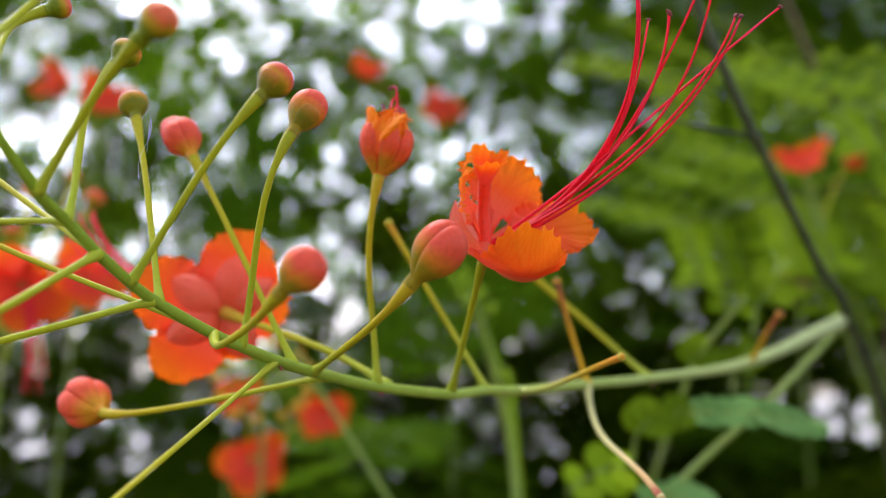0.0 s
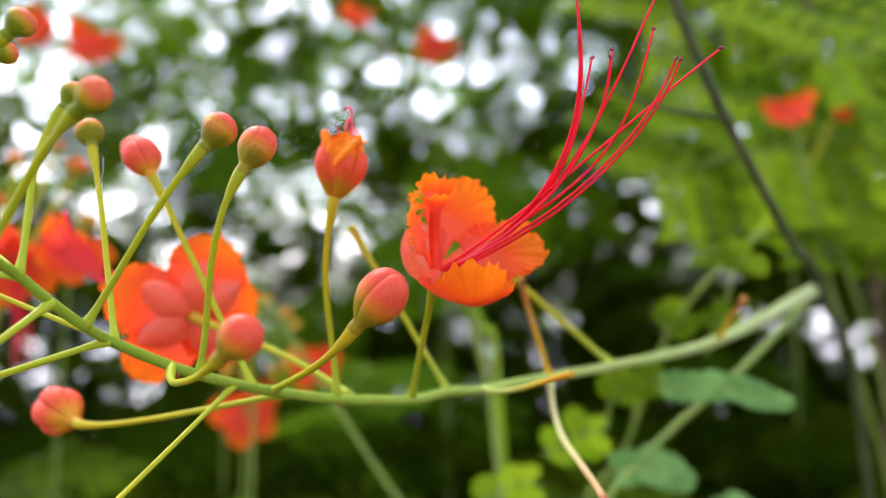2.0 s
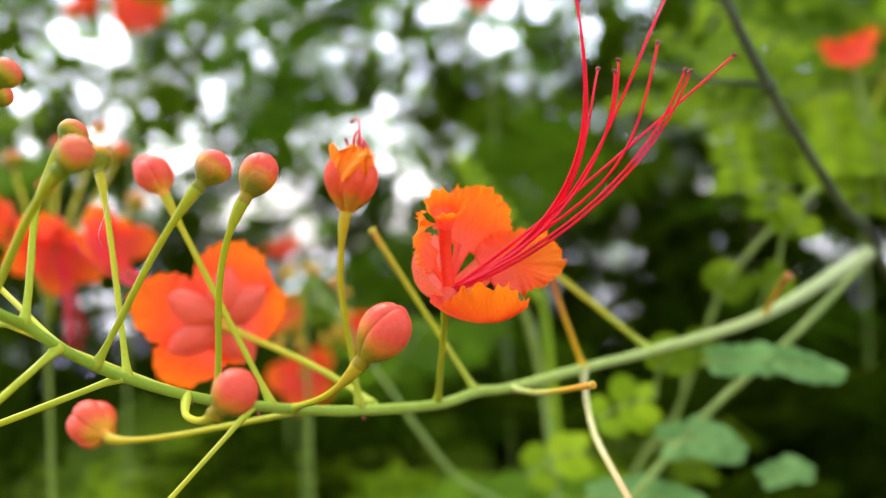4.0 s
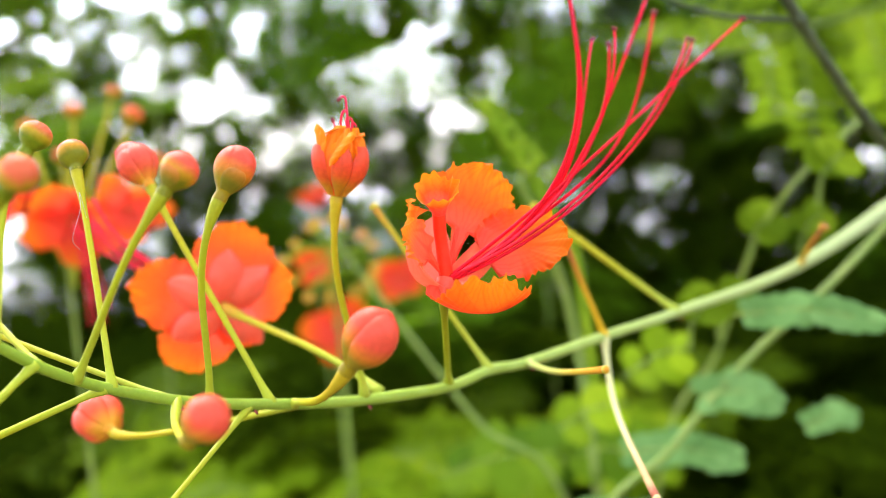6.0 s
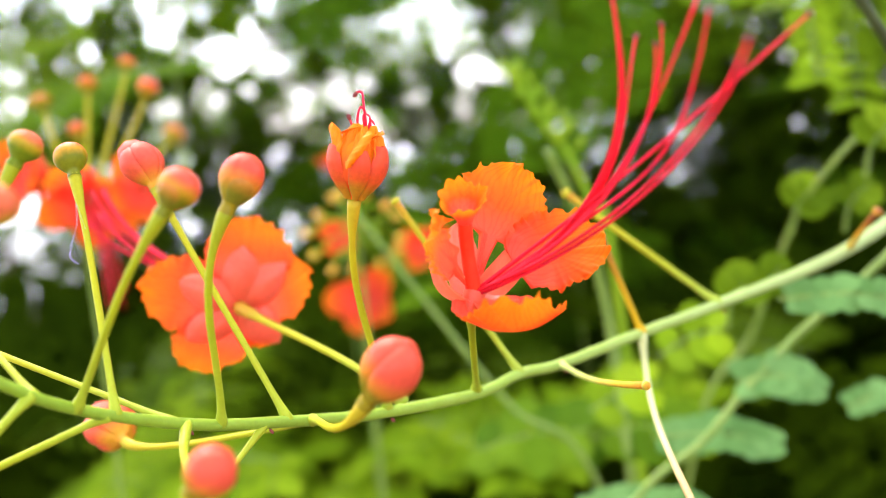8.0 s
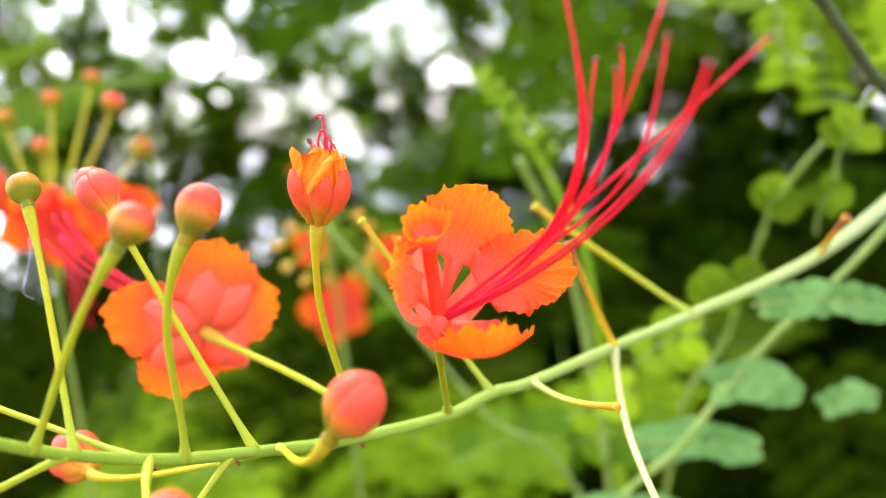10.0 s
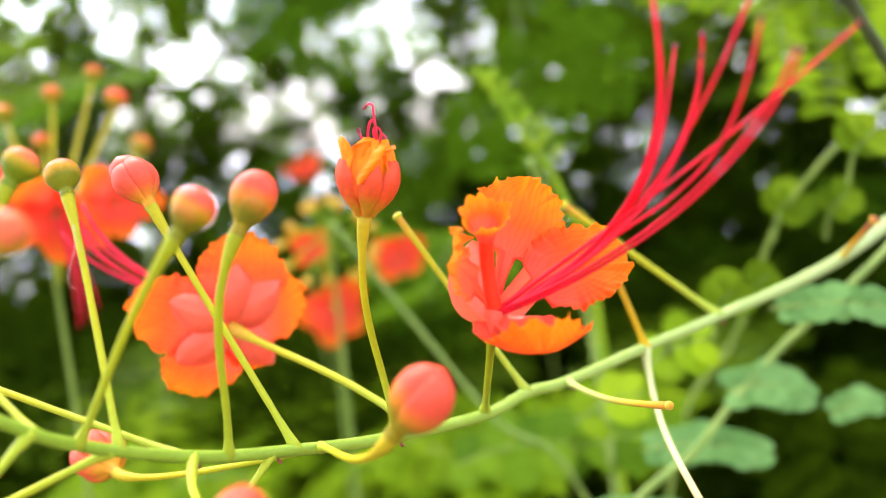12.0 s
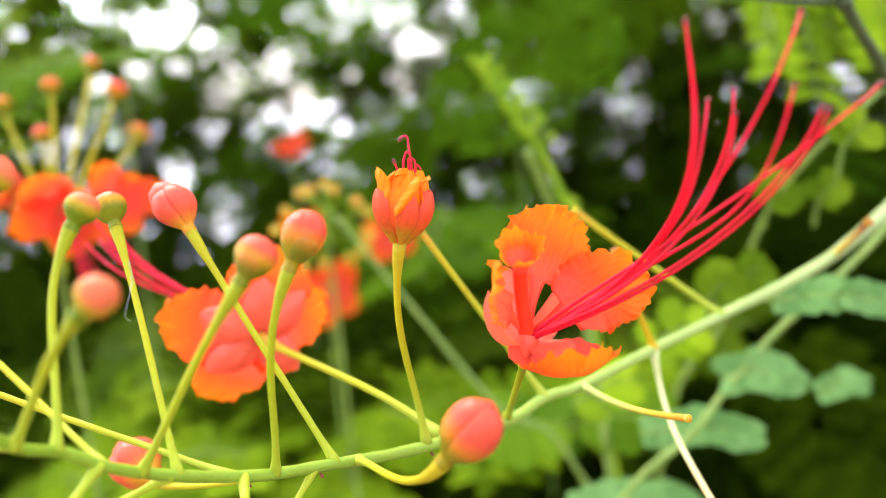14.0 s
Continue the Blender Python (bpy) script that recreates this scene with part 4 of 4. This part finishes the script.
# a loose cluster of yellow-orange buds
cluster = thing("bud_cluster", "blurred cluster of yellow-orange buds in the bush", "flower", (-0.13, 0.66, 0.0), "blossoms in the bush")
c_line = curve([(-0.1300, 0.6600, -0.02), (-0.1280, 0.6550, 0.80), (-0.1200, 0.6350, 1.1400), (-0.1150, 0.6200, 1.2150)], 40)
part("stem", tube(c_line, (0.004, 0.0025, 0.0014), 8), M_STALK, cluster)
for k in range(15):
    root = c_line[-1 - k // 2]
    tip = np.array((-0.1180, 0.6250, 1.1950)) + np.array((0.030 * np.sin(k * 2.4), 0.012 * np.cos(k * 1.3), 0.026 * np.cos(k * 2.4) + 0.006))
    body = part("flower_bud", bead(tip, tip - root, 0.0085, 0.0065, 10), M_FAR_BUD, cluster)
    part("pedicel", tube(curve([root, (root + tip) / 2 + np.array((0, 0, 0.004)), tip], 8), (0.0009, 0.0008), 6), M_YOUNG, body)

# a magenta flower of another plant
pink = thing("magenta_flower", "small magenta flower far back in the leaves", "flower", (0.47, 1.22, 0.0))
part("stem", tube(curve([(0.47, 1.22, -0.02), (0.465, 1.215, 0.9), (0.4604, 1.2122, 1.3200)], 20), (0.004, 0.002), 7), M_STALK, pink)
for k in range(5):
    a = 2 * np.pi * k / 5
    out = np.array((np.cos(a), -0.3, np.sin(a)))
    part("petal", petal((0.4604, 1.2122, 1.3250), np.array((0.4604, 1.2122, 1.3290)) + out * 0.024, np.cross((0, -1, 0.1), out), 0.011, (0, 0, 0), 0.1, 0.001, 0.1, k, 10, 10), M_MAGENTA, pink)

# a young raceme, lime green, with many tiny buds
young = thing("young_raceme", "lime-green young flower spike with tiny closed buds", "flower", (0.070, 0.63, 0.0))
y_line = curve([(0.070, 0.63, -0.02), (0.062, 0.625, 0.8), (0.0460, 0.6150, 1.1650), (0.0362, 0.6100, 1.2060), (0.0210, 0.6100, 1.2450), (0.0070, 0.6120, 1.2680), (-0.0090, 0.6150, 1.2950)], 72)
part("stem", tube(y_line, (0.005, 0.0045, 0.004, 0.0036, 0.0016), 8), M_YOUNG, young)
for k in range(26):
    c = y_line[46 + k] if 46 + k < len(y_line) else y_line[-1]
    way = unit((np.cos(k * 2.4), -0.4 + 0.6 * np.sin(k * 2.4), 0.9))
    size = 0.011 - 0.0002 * k
    body = part("flower_bud", bead(c + way * size, way, 0.008, 0.005, 8), M_YOUNG, young)
    part("pedicel", tube([c, c + way * size * 0.5, c + way * size], (0.0009, 0.0009), 5), M_YOUNG, body)


# ---- feathery fronds of the bush ----
def frond_leaflets(rng, length=0.24, pairs=6, inner=5, size=0.036, wide=0.019):
    """The leaflets of one twice-feathered frond along +x, as an array of six-cornered folded ovals."""
    out = []
    for i in range(pairs):
        x = length * (0.22 + 0.78 * i / (pairs - 1))
        reach = 0.105 * np.sin(np.pi * (0.28 + 0.6 * i / (pairs - 1)))
        for sgn in (-1, 1):
            a = radians(rng.uniform(52, 68))
            way = np.array((np.cos(a), sgn * np.sin(a), rng.uniform(-0.15, 0.12)))
            for k in range(inner):
                q = (k + 0.6) / inner
                c = np.array((x, 0, -0.10 * x * x / length)) + way * reach * q + np.array((0, 0, -0.012 * q * q))
                for s2 in (-1, 1):
                    b = radians(rng.uniform(50, 72))
                    d = np.array((np.cos(b) * way[0] - s2 * np.sin(b) * way[1], np.cos(b) * way[1] + s2 * np.sin(b) * way[0], rng.uniform(-0.25, 0.25)))
                    d = unit(d) * size * rng.uniform(0.85, 1.1)
                    w = unit(np.cross((0, 0, 1), d)) * wide / 2
                    up = np.array((0, 0, 0.0018))
                    out.append((c, c + d * 0.3 + w * 0.9 + up, c + d * 0.75 + w * 0.85 + up, c + d, c + d * 0.75 - w * 0.85 + up, c + d * 0.3 - w * 0.9 + up))
    return np.array(out)


def fast_mesh(name, verts, quads, uv, material):
    me = bpy.data.meshes.new(name)
    me.vertices.add(len(verts))
    me.vertices.foreach_set("co", verts.astype(np.float32).ravel())
    me.loops.add(quads.size)
    me.loops.foreach_set("vertex_index", quads.astype(np.int32).ravel())
    me.polygons.add(len(quads))
    me.polygons.foreach_set("loop_start", np.arange(0, quads.size, 4, dtype=np.int32))
    layer = me.uv_layers.new(name="UVMap")
    layer.data.foreach_set("uv", uv[quads.ravel()].astype(np.float32).ravel())
    me.materials.append(material)
    me.update(calc_edges=True)
    me.validate()
    return me


def foliage(name, label, places, material, seed, scale=(0.8, 1.3), unit_leaf=frond_leaflets):
    """Many fronds in one mesh. places: rows of x, y, z, heading and dip in degrees."""
    rng = np.random.default_rng(seed)
    kinds = [unit_leaf(rng) for _ in range(8)]
    vs, us = [], []
    for x, y, z, head, dip in places:
        m = np.array((pose(0, 0, 0, rng.uniform(-50, 50), dip, head)).to_3x3()) * rng.uniform(*scale)
        t = kinds[rng.integers(len(kinds))].reshape(-1, 3)
        v = t @ m.T + (x, y, z)
        vs.append(v)
        tone = rng.random()
        us.append(np.column_stack([np.clip(tone + 0.12 * np.repeat(rng.normal(size=len(v) // 6), 6), 0, 1), np.zeros(len(v))]))
    v, u = np.vstack(vs), np.vstack(us)
    n = len(v) // 6
    base = 6 * np.arange(n)[:, None]
    quads = np.vstack([base + np.array((0, 1, 2, 3)), base + np.array((0, 3, 4, 5))])
    return tagged(new(name, fast_mesh(name, v, quads, u, material)), label, "foliage", "", "stuff")


# near fronds, each a thing with its rachis and pinnae
def near_frond(base, tip, seed, material=M_LEAF_MID, pairs=6, label="mid-green feathery frond with many small leaflets", size=0.02, tilt=0.25):
    rng = np.random.default_rng(seed)
    base, tip = np.asarray(base, float), np.asarray(tip, float)
    frond = thing("frond", label, "leaf", base, "fronds of the bush")
    line = curve([base, (base + tip) / 2 + np.array((0, 0, 0.02)), tip], 24)
    part("rachis", tube(line, (0.0016, 0.0012, 0.0007), 7), M_STALK, frond)
    span = np.linalg.norm(tip - base)
    for i in range(pairs):
        k = min(22, int(24 * (0.18 + 0.8 * i / pairs)))
        tan = unit(line[k + 1] - line[k])
        out = unit(np.cross(tan, (0, -tilt, 1)))
        for sgn in (-1, 1):
            way = unit(np.cos(1.05) * tan + np.sin(1.05) * sgn * out + np.array((0, 0, rng.uniform(-0.25, 0.1))))
            reach = span * 0.42 * np.sin(np.pi * (0.3 + 0.55 * i / pairs))
            tone = rng.random()
            pinna = part("pinna", tube([line[k], line[k] + way * reach * 0.5, line[k] + way * reach], (0.0006, 0.0004), 5), M_STALK, frond)
            for q in range(7):
                c = line[k] + way * reach * (q + 0.7) / 7
                for s2 in (-1, 1):
                    d = unit(0.45 * way + s2 * 0.85 * unit(np.cross(way, (0, -tilt, 1))) + rng.normal(size=3) * 0.12)
                    part("leaflet", leaflet(c, d, (rng.normal() * 0.2, -tilt - 0.05, 1), size * rng.uniform(0.9, 1.15), size * 0.52, float(np.clip(tone + rng.normal() * 0.1, 0, 1))), material, pinna)
    return frond


for k, (a, b) in enumerate((((0.50, 0.92, 1.29), (0.20, 0.78, 1.315)), ((0.56, 0.90, 1.36), (0.24, 0.80, 1.400)), ((0.62, 0.92, 1.48), (0.33, 0.84, 1.470)))):
    near_frond(a, b, 60 + k, (M_LEAF_LIME, M_LEAF_MID, M_LEAF_FRESH)[k], tilt=0.6)
# level fronds; the lime leaf colour stands in for light falling on them
for k, (a, b) in enumerate((((0.62, 0.86, 1.43), (0.27, 0.74, 1.415)), ((0.60, 0.92, 1.37), (0.22, 0.76, 1.350)), ((0.50, 0.82, 1.345), (0.21, 0.70, 1.330)), ((0.55, 1.00, 1.50), (0.16, 0.88, 1.490)), ((0.46, 0.84, 1.335), (0.14, 0.72, 1.316)))):
    near_frond(a, b, 90 + k, M_LEAF_LIME, 7, "feathery frond held level, its leaves coloured light as if lit", 0.019, 0.9)
lime_fronds = (((-0.350, 0.768, 0.964), (-0.207, 0.729, 1.002)), ((-0.272, 0.872, 0.977), (-0.129, 0.807, 1.002)), ((-0.168, 0.833, 0.984), (-0.064, 0.729, 1.010)),
               ((-0.103, 0.755, 0.981), (0.021, 0.697, 1.018)), ((-0.441, 0.924, 0.984), (-0.298, 0.885, 1.016)), ((-0.025, 0.768, 0.997), (0.105, 0.729, 1.029)),
               ((-0.259, 0.716, 0.932), (-0.116, 0.664, 0.964)), ((-0.480, 0.807, 0.932), (-0.337, 0.768, 0.971)))
for k, (a, b) in enumerate(lime_fronds):
    near_frond(a, b, 100 + k, M_LEAF_LIME, 5, "bright lime frond with soft oval leaflets", 0.026)
near_frond((-0.05, 0.98, 1.15), (-0.08, 0.78, 1.128), 70, M_LEAF_MID, 6, "dark green frond in the shade")
near_frond((-0.55, 0.95, 1.30), (-0.30, 0.80, 1.330), 71)
for k, (a, b) in enumerate((((-0.74, 1.12, 1.33), (-0.49, 0.95, 1.315)), ((-0.80, 1.18, 1.38), (-0.56, 1.00, 1.370)), ((-0.82, 1.15, 1.27), (-0.58, 1.02, 1.250)))):
    near_frond(a, b, 74 + k, M_LEAF_SOFT, 6, "soft green frond at the edge of the bush", 0.022, 0.6)
for k, (a, b) in enumerate((((-0.62, 1.12, 0.97), (-0.34, 0.98, 1.02)), ((-0.50, 1.15, 0.92), (-0.22, 1.00, 0.97)), ((-0.30, 1.18, 0.94), (-0.06, 1.00, 0.98)), 
                            ((0.02, 1.15, 0.95), (0.24, 1.00, 1.00)), 
                            ((-0.58, 1.02, 0.90), (-0.36, 0.88, 0.93)), ((-0.36, 1.08, 0.88), (-0.14, 0.92, 0.92)), ((-0.70, 1.15, 0.94), (-0.50, 1.00, 0.97)))):
    near_frond(a, b, 80 + k, M_LEAF_SOFT, 6, "mid-green frond low in the bush", 0.024)

# the bush behind: layers of feathery fronds, thick below eye height, loose and full of sky higher up, above all to one side
rng = np.random.default_rng(7)
AZ = (-31, -24, -18, -11, -5, 2, 9, 16, 31)
EL = (26, 20, 15, 10, 5, 0, -4, -8, -13)
# share of open sky between the leaves, by direction: one row for each height, from high to low
OPEN = np.array(((0.17, 0.16, 0.22, 0.41, 0.37, 0.27, 0.20, 0.07, 0.02), (0.19, 0.19, 0.24, 0.40, 0.34, 0.24, 0.17, 0.08, 0.03), (0.22, 0.23, 0.24, 0.31, 0.24, 0.19, 0.14, 0.07, 0.04),
                 (0.18, 0.23, 0.25, 0.27, 0.20, 0.15, 0.11, 0.08, 0.05), (0.08, 0.15, 0.22, 0.26, 0.20, 0.15, 0.12, 0.10, 0.05), (0.04, 0.16, 0.27, 0.28, 0.16, 0.10, 0.10, 0.10, 0.04),
                 (0.06, 0.20, 0.26, 0.21, 0.09, 0.05, 0.06, 0.05, 0.03), (0.03, 0.10, 0.11, 0.05, 0.03, 0.02, 0.02, 0.02, 0.01), (0.004,) * 9))


def cover(az, el):
    """How many leaves lie behind one another in a direction."""
    col = [np.interp(az, AZ, row) for row in -np.log(OPEN)]
    return float(np.interp(-el, [-e for e in EL], col))


def fill(near, far, shares, area, clump, seed, low=-13.0, high=27.0, wide=31.0, flat=30):
    """Places of fronds between two distances, by how much of the view they cover; shares: at the foot, at eye height and high up; clump: how unevenly they gather."""
    out = []
    mean, peak = 0.5 * (near ** 2 + far ** 2), 5.6
    step = radians(2 * wide) * radians(high - low) * mean * peak * max(shares) / area
    for i in range(int(step)):
        az, el = -wide + 2 * wide * ((0.7548777 * i + rng.uniform(0, 0.02)) % 1), low + (high - low) * ((0.5698403 * i + rng.uniform(0, 0.02)) % 1)
        lumps = 1 + clump * (1.6 * noise.noise(Vector((az / 7, el / 4, seed))) + 0.9 * noise.noise(Vector((az / 3, el / 2, seed + 5))))
        y = np.sqrt(rng.uniform(near ** 2, far ** 2))
        if rng.random() < cover(az, el) / peak * lumps * np.interp(el, (-8, 4, 14), shares) / max(shares):
            out.append((y * math.tan(radians(az)), y, 1.24 + y * math.tan(radians(el)), rng.uniform(0, 360), rng.uniform(-flat, flat + 12)))
    return out


def fine_frond(rng):
    return frond_leaflets(rng, 0.22, 8, 8, 0.019, 0.0095)


def sprig(rng, length=0.10, inner=5, size=0.034, wide=0.022):
    """One small feathered sprig along +x, its leaflets turned unevenly."""
    out = []
    for k in range(inner):
        c = np.array((length * (k + 0.5) / inner, 0, 0))
        for s2 in (-1, 1):
            b = radians(rng.uniform(45, 80))
            d = unit((np.cos(b), s2 * np.sin(b), rng.uniform(-0.5, 0.5))) * size * rng.uniform(0.7, 1.2)
            w = unit(np.cross((rng.uniform(-0.4, 0.4), rng.uniform(-0.4, 0.4), 1), d)) * wide / 2
            up = np.array((0, 0, 0.002))
            out.append((c, c + d * 0.3 + w * 0.9 + up, c + d * 0.75 + w * 0.85 + up, c + d, c + d * 0.75 - w * 0.85 + up, c + d * 0.3 - w * 0.9 + up))
    return np.array(out)


foliage("near_foliage", "fresh green feathery fronds with many small leaflets", fill(0.95, 1.7, (0.03, 0.05, 0.18), 0.0042, 1.2, 1), M_LEAF_MID, 8, (0.8, 1.15), fine_frond)
foliage("middle_foliage", "green feathery fronds, layer behind layer", fill(1.7, 2.7, (0.02, 0.10, 0.18), 0.0056, 1.0, 2), M_FAR_LEAF, 9, (0.9, 1.3), fine_frond)
# dark leaf colour paints the shade between the lit layers
foliage("shaded_foliage", "sprigs inside the bush, their leaves coloured dark for shade", fill(1.7, 2.9, (1.15, 0.78, 0.10), 0.0012, 0.55, 4, flat=60), M_LEAF_SHADED, 11, (0.75, 1.1), sprig)
foliage("loose_foliage", "loose green sprigs with bright sky showing through", fill(2.9, 4.6, (0.1, 0.34, 0.62), 0.0019, 0.3, 3, flat=60), M_FAR_LEAF, 10, (1.0, 1.5), sprig)
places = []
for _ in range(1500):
    # the inside of the bush, below eye height; its shade is in the leaf colour
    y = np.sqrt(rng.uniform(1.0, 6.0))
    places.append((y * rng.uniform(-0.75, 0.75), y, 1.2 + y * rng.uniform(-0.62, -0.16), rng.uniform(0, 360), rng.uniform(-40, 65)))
for _ in range(420):
    # the flanks of the bush
    side, y = rng.choice((-1, 1)), rng.uniform(0.7, 2.6)
    x = side * (0.75 * y + rng.uniform(0.1, 1.4))
    places.append((x, y + 0.5 * abs(x) * rng.random(), rng.uniform(0.1, 2.1), rng.uniform(0, 360), rng.uniform(-40, 65)))
for _ in range(900):
    # unseen fronds added overhead as a crown, to keep light off the bush inside
    y = np.sqrt(rng.uniform(2.6, 10.0))
    places.append((y * rng.uniform(-0.95, 0.95), y, 1.34 + y * 0.53 + 1.2 * rng.random() ** 1.5, rng.uniform(0, 360), rng.uniform(-25, 25)))
foliage("bush_foliage", "dense green feathery foliage of the bush, coloured dark for shade", [p for p in places if p[2] > 0.05], M_LEAF_SHADED, 8)

# boughs inside the bush
for k in range(12):
    y = rng.uniform(1.4, 3.2)
    x = (1 if k % 2 else -1) * y * rng.uniform(0.62, 0.9)
    pts = [(x, y, -0.02), (x + rng.uniform(-0.1, 0.1), y, 0.8), (x + rng.uniform(-0.1, 0.1), y + rng.uniform(-0.2, 0.2), 1.6), (x + rng.uniform(-0.2, 0.2), y + rng.uniform(-0.3, 0.3), 2.4)]
    shrub_stem(pts, 0.009, 0.003, "brown bough inside the bush", M_TWIG, "bough", 24)

# ---- ground ----
gm = bmesh.new()
bmesh.ops.create_grid(gm, x_segments=60, y_segments=60, size=1.0)
for v in gm.verts:
    r = 1 + 40 * max(abs(v.co.x), abs(v.co.y)) ** 3
    v.co.x, v.co.y = v.co.x * 6 * r, v.co.y * 6 * r
    v.co.z = 0.03 * noise.noise(Vector((v.co.x * 0.8, v.co.y * 0.8, 0)))
me = bpy.data.meshes.new("ground")
gm.to_mesh(me)
gm.free()
me.materials.append(M_SOIL)
tagged(new("ground", me), "bare brown soil under the bush", "ground", "", "structure")

# a pale plane added beyond the bush, so that gaps below the horizon look bright
ym = bmesh.new()
bmesh.ops.create_grid(ym, x_segments=40, y_segments=40, size=1.0)
for v in ym.verts:
    v.co = Vector((v.co.x * 30, 37 + v.co.y * 30, 0.06 + 0.01 * noise.noise(Vector((v.co.x * 9, v.co.y * 9, 2)))))
bmesh.ops.solidify(ym, geom=ym.faces[:], thickness=0.1)
me = bpy.data.meshes.new("pavement")
ym.to_mesh(me)
ym.free()
me.materials.append(M_PALE_GROUND)
tagged(new("pavement", me), "pale ground added beyond the bush to brighten its low gaps", "pavement", "", "structure")
